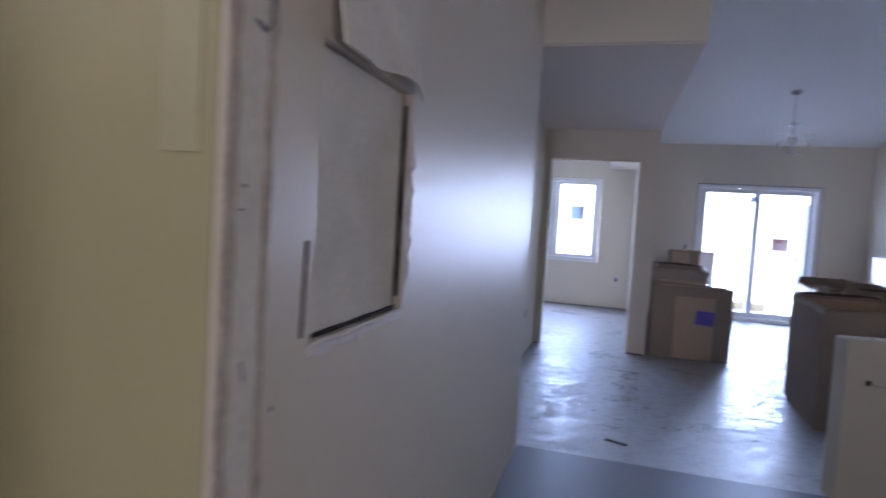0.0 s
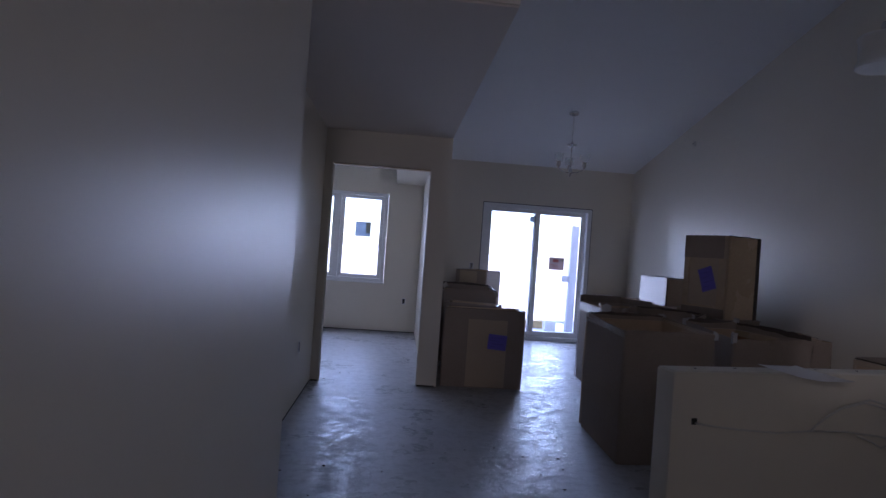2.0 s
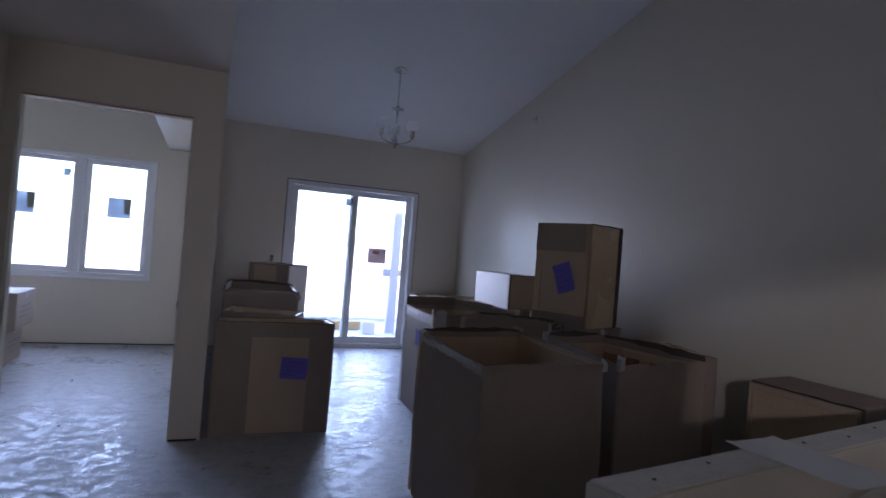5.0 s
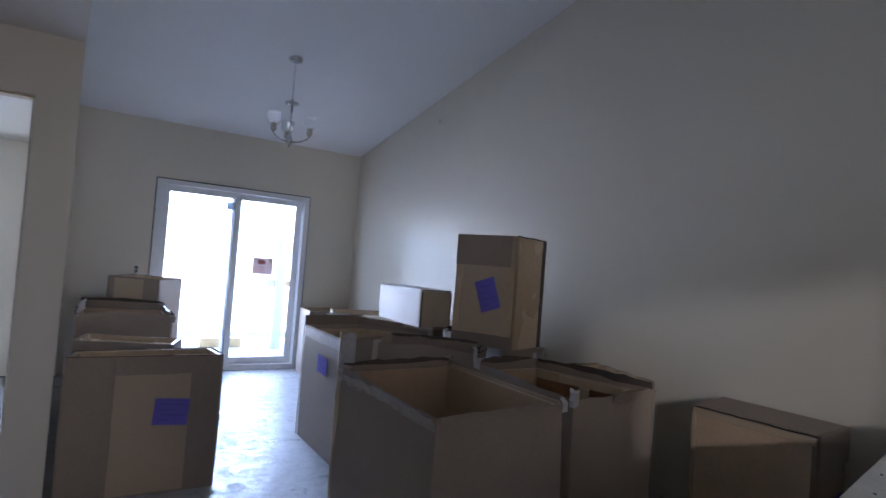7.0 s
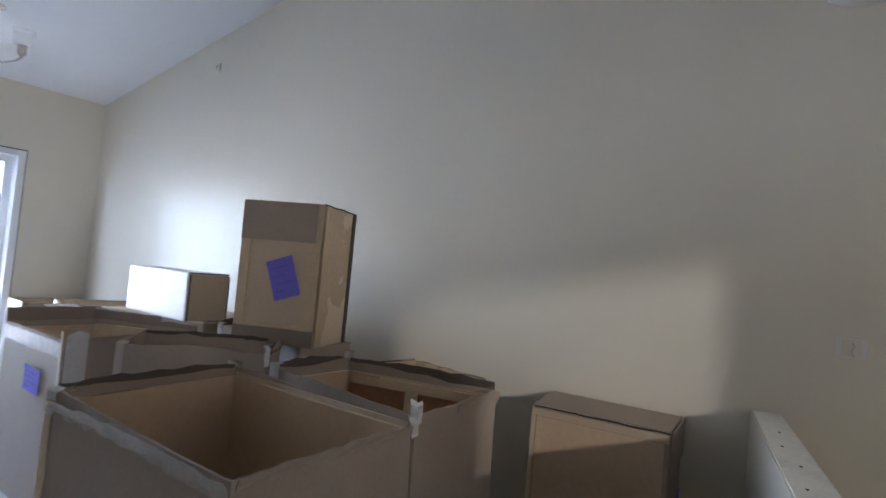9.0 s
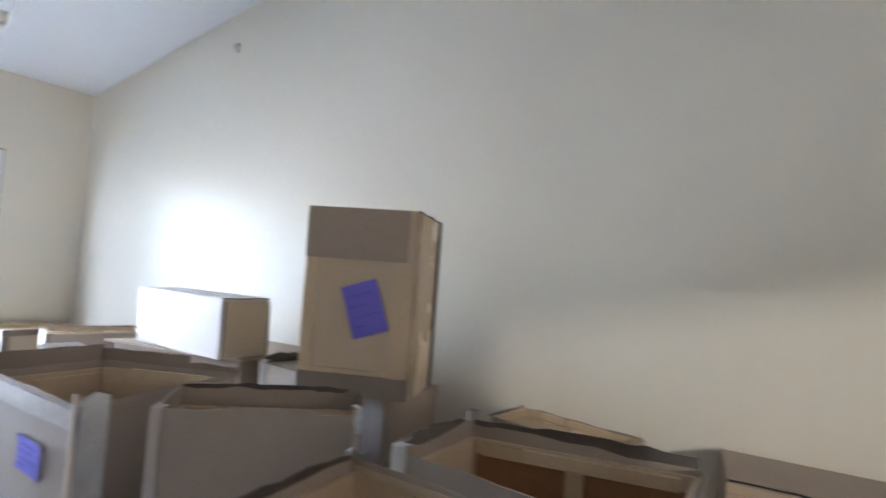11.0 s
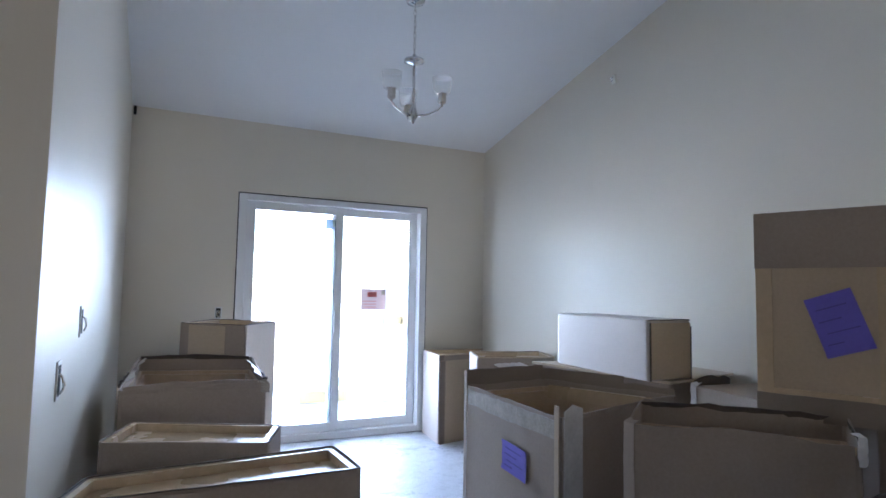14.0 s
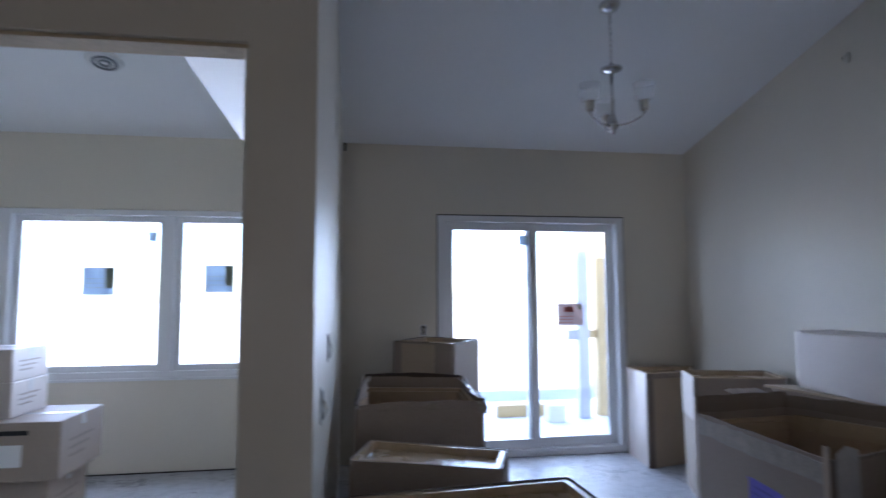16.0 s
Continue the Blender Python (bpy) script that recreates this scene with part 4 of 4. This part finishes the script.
# ---- chandelier ----
def chandelier(at, canopy_z):
    e = empty("chandelier", (at[0], at[1], canopy_z), "brushed nickel three-arm chandelier with frosted glass shades", "chandelier")
    bm = bmesh.new()
    add_lathe(bm, [(0.001, 0.02), (0.062, 0.018), (0.064, 0.0), (0.055, -0.022), (0.015, -0.034), (0.001, -0.036)])
    part("canopy", bm, CHROME, e, smooth=True)
    z = -0.036
    disc = 2.782 - canopy_z
    k = 0
    while z > disc + 0.04:
        bm = bmesh.new()
        add_tube(bm, [(0.009 * math.cos(a) * (k % 2), 0.009 * math.cos(a) * (1 - k % 2), z - 0.019 + 0.022 * math.sin(a)) for a in [i * math.pi / 6 for i in range(13)]], 0.0022, 5, False)
        part("chain_link", bm, CHROME, e, smooth=True)
        z -= 0.036
        k += 1
    bm = bmesh.new()
    add_tube(bm, [(0, 0, -0.03), (0.004, 0, 0.5 * disc), (0, 0, disc)], 0.0022, 6)
    part("cord", bm, CABLE, e)
    bm = bmesh.new()
    add_lathe(bm, [(0.001, disc + 0.045), (0.012, disc + 0.04), (0.014, disc + 0.012), (0.062, disc + 0.008), (0.064, disc - 0.006), (0.02, disc - 0.02), (0.001, disc - 0.022)])
    part("disc", bm, CHROME, e, smooth=True)
    hub = 2.425 - canopy_z
    bm = bmesh.new()
    add_tube(bm, [(0, 0, disc), (0, 0, hub)], 0.009, 12)
    part("stem", bm, CHROME, e, smooth=True)
    bm = bmesh.new()
    add_lathe(bm, [(0.001, hub + 0.09), (0.012, hub + 0.085), (0.024, hub + 0.03), (0.030, hub + 0.012), (0.028, hub - 0.008), (0.016, hub - 0.022), (0.008, hub - 0.045), (0.001, hub - 0.05)])
    part("hub", bm, CHROME, e, smooth=True)
    for ang in (-44, 203, 79):
        d = Vector((math.cos(radians(ang)), math.sin(radians(ang)), 0))
        bm = bmesh.new()
        add_tube(bm, [d * 0.02 + Vector((0, 0, hub)), d * 0.10 + Vector((0, 0, hub + 0.004)), d * 0.165 + Vector((0, 0, hub + 0.028)), d * 0.185 + Vector((0, 0, hub + 0.048)), d * 0.19 + Vector((0, 0, hub + 0.075))], 0.0065, 8)
        arm = part("arm", bm, CHROME, e, smooth=True)
        at2 = d * 0.19 + Vector((0, 0, hub + 0.078))
        bm = bmesh.new()
        add_lathe(bm, [(0.001, -0.035), (0.008, -0.032), (0.010, -0.018), (0.022, -0.012), (0.026, 0.0), (0.024, 0.045), (0.030, 0.05), (0.001, 0.052)], at2, 16)
        part("socket", bm, CHROME, arm, smooth=True)
        bm = bmesh.new()
        add_lathe(bm, [(0.018, 0.05), (0.050, 0.052), (0.056, 0.07), (0.063, 0.15), (0.060, 0.15), (0.053, 0.073), (0.018, 0.056)], at2, 24)
        part("shade", bm, SHADE, arm, "frosted glass cup", smooth=True)
    return e


chandelier((2.555, 9.82), roof_z(9.82) - 0.006)


# ---- bar light over the half wall ----
def bar_light(x0, y, z):
    top = roof_z(y)
    e = empty("bar_light", (x0 + 0.37, y, top), "chrome bar light with ribbed glass shades", "ceiling light")
    zz = z - top
    bm = bmesh.new()
    add_tube(bm, [(-0.37, 0, zz + 0.215), (0.37, 0, zz + 0.215)], 0.012, 10)
    part("bar", bm, CHROME, e, smooth=True)
    for sx in (-0.2, 0.2):
        bm = bmesh.new()
        add_tube(bm, [(sx, 0, zz + 0.215), (sx, 0, -0.03)], 0.006, 8)
        part("rod", bm, CHROME, e, smooth=True)
    bm = bmesh.new()
    add_box(bm, -0.26, 0.26, -0.05, 0.05, -0.045, 0.01, bevel=0.01)
    part("canopy", bm, CHROME, e)
    for k in range(3):
        at = (-0.37 + 0.37 * k, 0, zz)
        bm = bmesh.new()
        prof = [(0.020, 0.168), (0.095, 0.165), (0.119, 0.158), (0.121, 0.148), (0.113, 0.140), (0.112, 0.034), (0.121, 0.022), (0.123, 0.0)]
        n = 48
        at_v = Vector(at)
        rings = []
        for r, h in prof + [(r - 0.004, h) for r, h in prof[::-1]]:
            rings.append([bm.verts.new(at_v + Vector((math.cos(2 * math.pi * i / n), math.sin(2 * math.pi * i / n), 0)) * (r + (0.0016 if i % 2 else 0)) + Vector((0, 0, h))) for i in range(n)])
        for a, b in zip(rings, rings[1:]):
            for i in range(n):
                bm.faces.new((a[i], a[(i + 1) % n], b[(i + 1) % n], b[i]))
        sh = part("shade", bm, RIBBED, e, "ribbed frosted glass drum shade", smooth=True)
        bm = bmesh.new()
        add_lathe(bm, [(0.001, 0.232), (0.018, 0.230), (0.024, 0.215), (0.022, 0.185), (0.045, 0.178), (0.048, 0.169), (0.001, 0.168)], at, 16)
        part("fitter", bm, CHROME, sh, smooth=True)
    return e


bar_light(2.81, 5.26, 2.40)


# ---- wall fittings ----
def outlet(label, m, wires=0, size=(0.07, 0.115), plate=PLATE, hollow=True):
    """m: a frame with x along the wall, y up and z out of it."""
    e = empty("outlet_box", m.translation, label, "outlet")
    e.matrix_world = m
    w, h = size[0] / 2, size[1] / 2
    bm = bmesh.new()
    add_box(bm, -w, w, -h, h, 0.0, 0.005, bevel=0.002)
    part("plate", bm, plate, e)
    box_part("opening", (-w * 0.62, w * 0.62, -h * 0.78, h * 0.78, 0.0052, 0.0064), DARK if hollow else WALL, e)
    rnd = random.Random(wires + int(m.translation.y * 10))
    for k in range(wires):
        bm = bmesh.new()
        x = rnd.uniform(-0.012, 0.012)
        add_tube(bm, [(x, 0.02, 0.004), (x + rnd.uniform(-0.012, 0.012), 0.012, 0.014), (x + rnd.uniform(-0.02, 0.02), -0.015, 0.020), (x + rnd.uniform(-0.02, 0.02), -0.036, 0.012)], 0.0026, 6)
        part("wire", bm, CABLE if k % 2 == 0 else STUD, e, smooth=True)
    return e


def face(p, out):
    out = Vector(out)
    x = Vector((0, 0, 1)).cross(out)
    return Matrix(((x.x, 0, out.x, p[0]), (x.y, 0, out.y, p[1]), (x.z, 1, out.z, p[2]), (0, 0, 0, 1)))


outlet("unfinished switch box with loose wires", face((PARTX, 9.05, 1.19), (1, 0, 0)), 2)
outlet("unfinished outlet box with loose wires", face((PARTX, 8.55, 1.04), (1, 0, 0)), 4)
outlet("white outlet box on the tall wall", face((RIGHT, 5.245, 1.18), (-1, 0, 0)), 1, (0.11, 0.085), hollow=False)
outlet("white outlet on the bedroom wall", face((0.59, BACK, 0.49), (0, -1, 0)), 0, (0.06, 0.10))
outlet("small dark outlet on the hallway wall", face((LEFT2, 7.36, 0.455), (1, 0, 0)), 0, (0.06, 0.10))
outlet("open box with wires beside the patio door", face((1.62, BACK, 1.12), (0, -1, 0)), 3, (0.06, 0.10))
hook = empty("wall_bracket", (RIGHT, 9.775, 2.93), "small grey bracket high on the tall wall", "bracket")
bm = bmesh.new()
add_box(bm, -0.02, 0.0, -0.014, 0.014, -0.035, 0.035, bevel=0.006)
part("plate", bm, MUD, hook)
bm = bmesh.new()
add_tube(bm, [(-0.015, 0, 0.02), (-0.035, 0, 0.0), (-0.03, 0, -0.02)], 0.005, 8)
part("stub", bm, CHROME, hook)
speck = empty("wall_bracket", (PARTX + 0.01, BACK - 0.012, 2.74), "small dark bracket in the ceiling corner", "bracket")
box_part("plate", (0, 0.02, -0.01, 0.01, -0.035, 0.035), DARK, speck, bevel=0.003)

# round vent on the sloped bedroom ceiling
al = empty("ceiling_vent", (-0.655, 10.66, roof_z(10.66)), "round white ceiling vent with dark rings", "vent")
al.rotation_euler = (math.atan(-SLOPE), 0, 0)
bm = bmesh.new()
add_lathe(bm, [(0.001, 0.0), (0.112, 0.0), (0.116, -0.012), (0.104, -0.024), (0.088, -0.026), (0.001, -0.026)])
part("housing", bm, PLATE, al, smooth=False)
for r in (0.034, 0.072):
    bm = bmesh.new()
    add_tube(bm, [(r * math.cos(a), r * math.sin(a), -0.028) for a in [i * math.pi / 12 for i in range(25)]], 0.010, 6, False)
    part("ring", bm, LABELM, al, smooth=True)

# ---- doorway lumber and rough edges ----
tagged(box_part("trim_header", (OX0 + 0.002, OX1 - 0.002, FRONT + 0.016, FRONT + 0.100, OZ - 0.012, OZ - 0.001), STUD), "raw lumber header in the unfinished doorway", "trim", kind="structure")
tagged(box_part("trim_jamb_left", (OX0 + 0.001, OX0 + 0.010, FRONT + 0.016, FRONT + 0.100, 0.0, OZ - 0.013), MUD), "rough filled edge of the unfinished doorway", "trim", kind="structure")
tagged(box_part("trim_jamb_right", (OX1 - 0.010, OX1 - 0.001, FRONT + 0.016, FRONT + 0.100, 0.0, OZ - 0.013), MUD), "rough filled edge of the unfinished doorway", "trim", kind="structure")
for k, (x0, x1, y0, y1) in enumerate(((OX1, PARTX - 0.02, FRONT - 0.002, FRONT), (-0.30, OX0, FRONT - 0.002, FRONT), (LEFT2, LEFT2 + 0.002, 6.4, FRONT - 0.01), (0.26, PARTX - 0.12, BACK - 0.002, BACK), (-1.6, 0.26, BACK - 0.002, BACK))):
    tagged(box_part(f"trim_gap_{k + 1}", (x0, x1, y0, y1, 0.0, 0.012), DARK), "dark gap under the drywall edge", "trim", kind="structure")

YELLOW = material("yellowed_paint", (0.46, 0.43, 0.24), 0.45, var=0.05, scale=2, fine=120, bump=0.012)
# ---- cut hole in the near wall ----
bm = bmesh.new()
rnd = random.Random(5)
add_box(bm, SK + 0.004, SK + 0.016, PY0 + 0.012, PY1 - 0.02, PZ0 + 0.006, PZ1 - 0.004)
hole = tagged(finish("panel_cover", bm, MUD), "beige cover sheet set in the cut wall hole", "panel")
bm = bmesh.new()
rows = []
for j in range(9):
    f = j / 8
    z = 2.06 - f * (2.06 - 1.655)
    rows.append([bm.verts.new((LEFT1 + 0.003 + 0.035 * f ** 3 * (0.7 + 0.3 * math.sin(i * 1.3)), PY0 + 0.015 + 0.44 * i / 8 + 0.004 * rnd.random(), z - 0.012 * f * math.sin(i * 0.9) + 0.03 * f * (i / 8) * 0)) for i in range(9)])
for a, b in zip(rows, rows[1:]):
    for i in range(8):
        bm.faces.new((a[i], a[i + 1], b[i + 1], b[i]))
ext = bmesh.ops.extrude_face_region(bm, geom=list(bm.faces))
bmesh.ops.translate(bm, vec=(0.004, 0, 0), verts=[v for v in ext["geom"] if isinstance(v, bmesh.types.BMVert)])
flap_ob = tagged(finish("drywall_flap", bm, MUD), "bent sheet flap hanging over the wall hole", "flap")


def bits(name, label, rows_, mat, category="torn paper"):
    e = empty(name, rows_[0][0], label, category)
    o = Vector(rows_[0][0])
    for pts_ in rows_:
        bm = bmesh.new()
        pts2 = [Vector(p) - o for p in pts_]
        add_tube(bm, pts2, [(0.002 if name == "hanging_wire" else 0.0035) + 0.0015 * math.sin(i * 2.1) ** 2 for i in range(len(pts2))], 6)
        part("strand", bm, mat, e, smooth=True)
    return e


bits("torn_paper", "torn white drywall paper along the hole's edge", [
    [(LEFT1 + 0.003, PY1 - 0.012 + 0.012 * math.sin(i), PZ0 + 0.02 + 0.045 * i) for i in range(10)],
    [(LEFT1 + 0.003, PY0 + 0.045 * i, PZ0 - 0.004 + 0.003 * math.sin(i * 1.7)) for i in range(10)],
    [(LEFT1 + 0.016 * math.sin(i * 0.35), PY1 - 0.02 + 0.006 * math.cos(i), PZ0 + 0.14 + 0.02 * i) for i in range(9)]], PAPER)
curl = empty("torn_paper", (LEFT1, PY1 - 0.03, PZ0 + 0.015), "white curled strip of drywall paper at the hole's edge", "torn paper")
bm = bmesh.new()
rows = []
for j in range(25):
    f = j / 24
    w = 0.012 + 0.030 * math.exp(-((f - 0.52) / 0.17) ** 2) + 0.006 * math.sin(j * 1.3)
    rows.append([bm.verts.new((0.004 + 0.020 * s * s * math.sin(math.pi * f) + 0.003 * math.sin(j * 1.9), 0.026 - w * s + 0.003 * math.sin(j * 2.7), 0.455 * f)) for s in (0, 0.35, 0.7, 1)])
for a, c in zip(rows, rows[1:]):
    for i in range(3):
        bm.faces.new((a[i], a[i + 1], c[i + 1], c[i]))
ext = bmesh.ops.extrude_face_region(bm, geom=list(bm.faces))
bmesh.ops.translate(bm, vec=(0.0015, 0, 0), verts=[v for v in ext["geom"] if isinstance(v, bmesh.types.BMVert)])
part("strip", bm, PAPER, curl)
# black strands draw the shadow along the hole's bottom and right edges
bits("shadow_line", "dark strands standing in for shadow round the wall cover", [[(SK + 0.022, PY0 + 0.02 + 0.05 * i, PZ0 + 0.006) for i in range(9)], [(SK + 0.022, PY1 - 0.012, PZ0 + 0.03 + 0.05 * i) for i in range(10)]], DARK, "gap")
tagged(box_part("trim_return", (-2.0, LEFT1 - 0.012, NEARY - 0.004, NEARY, 0, TOPZ), YELLOW), "yellowed paint on the wall return", "trim", kind="structure")
DIRTY = material("dirty_compound", (0.52, 0.47, 0.38), 0.85, var=0.25, scale=18, fine=90, bump=0.06)
PALE_Y = material("pale_yellowed_paint", (0.50, 0.475, 0.29), 0.4, var=0.05, scale=3, fine=120, bump=0.012)
tagged(box_part("trim_return_band", (-0.088, -0.030, NEARY - 0.008, NEARY - 0.0041, 1.44, TOPZ), PALE_Y, bevel=0.0015), "paler filled band on the wall return", "trim", kind="structure")
lip = empty("torn_paper", (LEFT1, PY0, PZ0), "ragged white lip under the wall hole", "torn paper")
rnd = random.Random(12)
for i in range(12):
    bm = bmesh.new()
    y0 = -0.01 + i * 0.0375
    add_box(bm, 0.0, 0.0025 + 0.002 * rnd.random(), y0, y0 + 0.038, -0.024 + rnd.uniform(-0.004, 0.006), -0.003 + rnd.uniform(-0.002, 0.002), bevel=0.0008)
    part("strip", bm, PAPER, lip)
slit = empty("wall_slit", (LEFT1, 2.332, 1.165), "dark open cut beside the wall hole", "gap")
box_part("cavity", (-0.002, 0.0015, -0.005, 0.005, 0.0, 0.16), CARD_EDGE, slit, m=Matrix.Rotation(radians(-3), 4, "X"))
scuff = empty("scuff_mark", (LEFT1 + 0.0025, 2.155, 1.37), "small dark scuffs on the wall corner", "mark")
for y, z, w, hh in ((0.0, 0.0, 0.010, 0.003), (-0.018, 0.028, 0.012, 0.006), (0.012, 0.030, 0.008, 0.005), (-0.03, -0.22, 0.004, 0.03), (0.03, -0.31, 0.007, 0.008)):
    box_part("scuff", (0.0, 0.001, y - w / 2, y + w / 2, z - hh / 2, z + hh / 2), LABELM, scuff, bevel=0.0003, m=Matrix.Rotation(radians(12), 4, "X"))
# corner bead and filler bands
for k, (y0, y1, x) in enumerate(((NEARY - 0.002, NEARY + 0.022, 0.005), (NEARY + 0.088, NEARY + 0.104, 0.005), (NEARY + 0.026, NEARY + 0.084, 0.0025))):
    bm = bmesh.new()
    rnd = random.Random(k)
    n = 150
    lo = [bm.verts.new((LEFT1 + x * (0.6 + 0.4 * rnd.random()), y0 + rnd.uniform(-0.005, 0.004), TOPZ * i / n)) for i in range(n + 1)]
    hi = [bm.verts.new((LEFT1 + x * (0.6 + 0.4 * rnd.random()), y1 + rnd.uniform(-0.005, 0.005), TOPZ * i / n)) for i in range(n + 1)]
    bk = [bm.verts.new((LEFT1 - 0.001, y0, TOPZ * i / n)) for i in range(n + 1)]
    bk2 = [bm.verts.new((LEFT1 - 0.001, y1, TOPZ * i / n)) for i in range(n + 1)]
    for i in range(n):
        bm.faces.new((lo[i], hi[i], hi[i + 1], lo[i + 1]))
        bm.faces.new((lo[i], lo[i + 1], bk[i + 1], bk[i]))
        bm.faces.new((hi[i + 1], hi[i], bk2[i], bk2[i + 1]))
    tagged(finish(f"trim_bead_{k + 1}", bm, MUD if k == 2 else DIRTY), "rough joint compound on the wall corner", "trim", kind="structure")
bits("hanging_wire", "short bent wire sticking out of the wall", [[(LEFT1 + 0.002, 2.165, 1.69), (LEFT1 + 0.008, 2.19, 1.68), (LEFT1 + 0.010, 2.203, 1.655), (LEFT1 + 0.010, 2.200, 1.628), (LEFT1 + 0.008, 2.186, 1.612), (LEFT1 + 0.006, 2.172, 1.622)]], LABELM, "wire")

# ---- half wall clutter ----
def pony_thing(name, label, category):
    e = empty(name, (0, 0, 0), label, category)
    e.matrix_world = PONYM
    return e


CY = -0.008
cab = pony_thing("cable", "white cable coming out of a hole in the half wall", "cable")
for pts_ in ([(0.125, 0, 0.635), (0.17, CY, 0.627), (0.35, CY, 0.605), (0.57, CY - 0.005, 0.588), (0.76, CY, 0.592), (0.98, CY, 0.587), (1.2, CY, 0.560), (1.36, CY - 0.01, 0.53)],
             [(0.76, CY - 0.006, 0.592), (0.82, CY - 0.015, 0.648), (0.92, CY - 0.02, 0.705), (1.06, CY - 0.03, 0.735), (1.18, CY - 0.03, 0.71), (1.27, CY - 0.02, 0.65), (1.25, CY, 0.59), (1.32, CY, 0.50)],
             [(0.77, CY - 0.010, 0.607), (0.85, CY - 0.02, 0.672), (0.95, CY - 0.025, 0.718), (1.08, CY - 0.035, 0.75), (1.20, CY - 0.035, 0.725), (1.29, CY - 0.02, 0.65), (1.30, CY, 0.55)],
             [(1.06, CY, 0.565), (1.13, CY - 0.02, 0.54), (1.19, CY - 0.02, 0.51), (1.26, CY - 0.01, 0.52)]):
    bm = bmesh.new()
    add_tube(bm, pts_, 0.0045, 8)
    part("cable_run", bm, CABLE, cab, smooth=True)
hole2 = pony_thing("wall_hole", "small dark round hole in the half wall", "hole")
bm = bmesh.new()
add_box(bm, 0.105, 0.133, -0.003, 0.0, 0.628, 0.656, bevel=0.001)
part("cavity", bm, DARK, hole2)
cut = pony_thing("wall_notch", "small dark cut-out low in the half wall", "hole")
box_part("cavity", (1.015, 1.06, -0.003, 0.0, 0.165, 0.25), DARK, cut)
pap = pony_thing("paper_sheet", "stiff white paper sheet lying on the half wall", "paper")
sheet("sheet", Matrix.Translation((0.695, -0.02, PZ + 0.004)) @ Matrix.Rotation(radians(-6), 4, "Z"), 0.215, 0.35, PAPER, pap, "", 0, 0.002)
for k in range(9):
    box_part("screw", (0.15 + 0.24 * k, 0.158 + 0.24 * k, 0.055 + 0.02 * (k % 2), 0.063 + 0.02 * (k % 2), PZ + 0.002, PZ + 0.004), DARK, PONY)

# ---- floor debris ----
rnd = random.Random(9)
deb = tagged(new("debris"), "scattered dark chips and dust on the floor", "debris", kind="stuff")
bm = bmesh.new()
for k in range(90):
    x, y = rnd.uniform(-0.2, 2.5), rnd.uniform(5.3, 11.2)
    if x > 1.75 and y < 9.2 or (0.9 < x < 1.8 and y > 8.2):
        continue
    s = rnd.uniform(0.002, 0.008)
    add_box(bm, -s, s, -s * 0.7, s * 0.7, 0.0005, s * 0.6, m=Matrix.Translation((x, y, 0)) @ Matrix.Rotation(rnd.uniform(0, 3), 4, "Z"))
part("chips", bm, CARD_EDGE, deb)
st = empty("wood_sliver", (0.60, 5.35, 0.0), "thin dark wood sliver on the floor", "debris")
box_part("sliver", (-0.07, 0.07, -0.008, 0.008, 0.0, 0.008), CARD_EDGE, st, m=Matrix.Rotation(radians(-22), 4, "Z"))

# ---- outside ----
tagged(box_part("pavement_patio", (0.8, 5.2, 11.905, 14.65, -0.19, -0.03), SLAB), "pale concrete patio slab", "pavement", kind="structure")
por = empty("porch_post", (4.07, 13.52, -0.03), "yellow lumber post with a rail on the patio", "post")
box_part("post", (-0.09, 0.09, -0.07, 0.07, 0, 2.9), DECK, por, bevel=0.006)
box_part("rail", (-0.215, -0.095, -0.02, 0.02, 0.94, 1.04), DECK, por, bevel=0.004)
box_part("rail", (0.095, 1.0, -0.02, 0.02, 0.94, 1.04), DECK, por, bevel=0.004)
wp = empty("porch_post", (3.76, 13.40, -0.03), "pale wrapped post with a short rail on the patio", "post")
box_part("post", (-0.07, 0.07, -0.06, 0.06, 0, 2.9), WRAP, wp, bevel=0.006)
box_part("rail", (-0.19, -0.072, -0.03, 0.03, 0.93, 1.05), WRAP, wp, bevel=0.004)
lum = empty("lumber_stack", (3.28, 13.66, -0.03), "short yellow lumber offcuts on the patio", "lumber")
for k in range(3):
    box_part("board", (-0.55 + 0.05 * k, 0.1 + 0.05 * k, -0.08 + 0.06 * k, -0.03 + 0.06 * k, 0.0, 0.14), DECK, lum, bevel=0.003)
crate = empty("concrete_block", (3.36, 13.3, -0.03), "grey concrete block on the patio", "block")
box_part("block", (-0.10, 0.10, -0.10, 0.10, 0, 0.19), SLAB, crate, bevel=0.006)
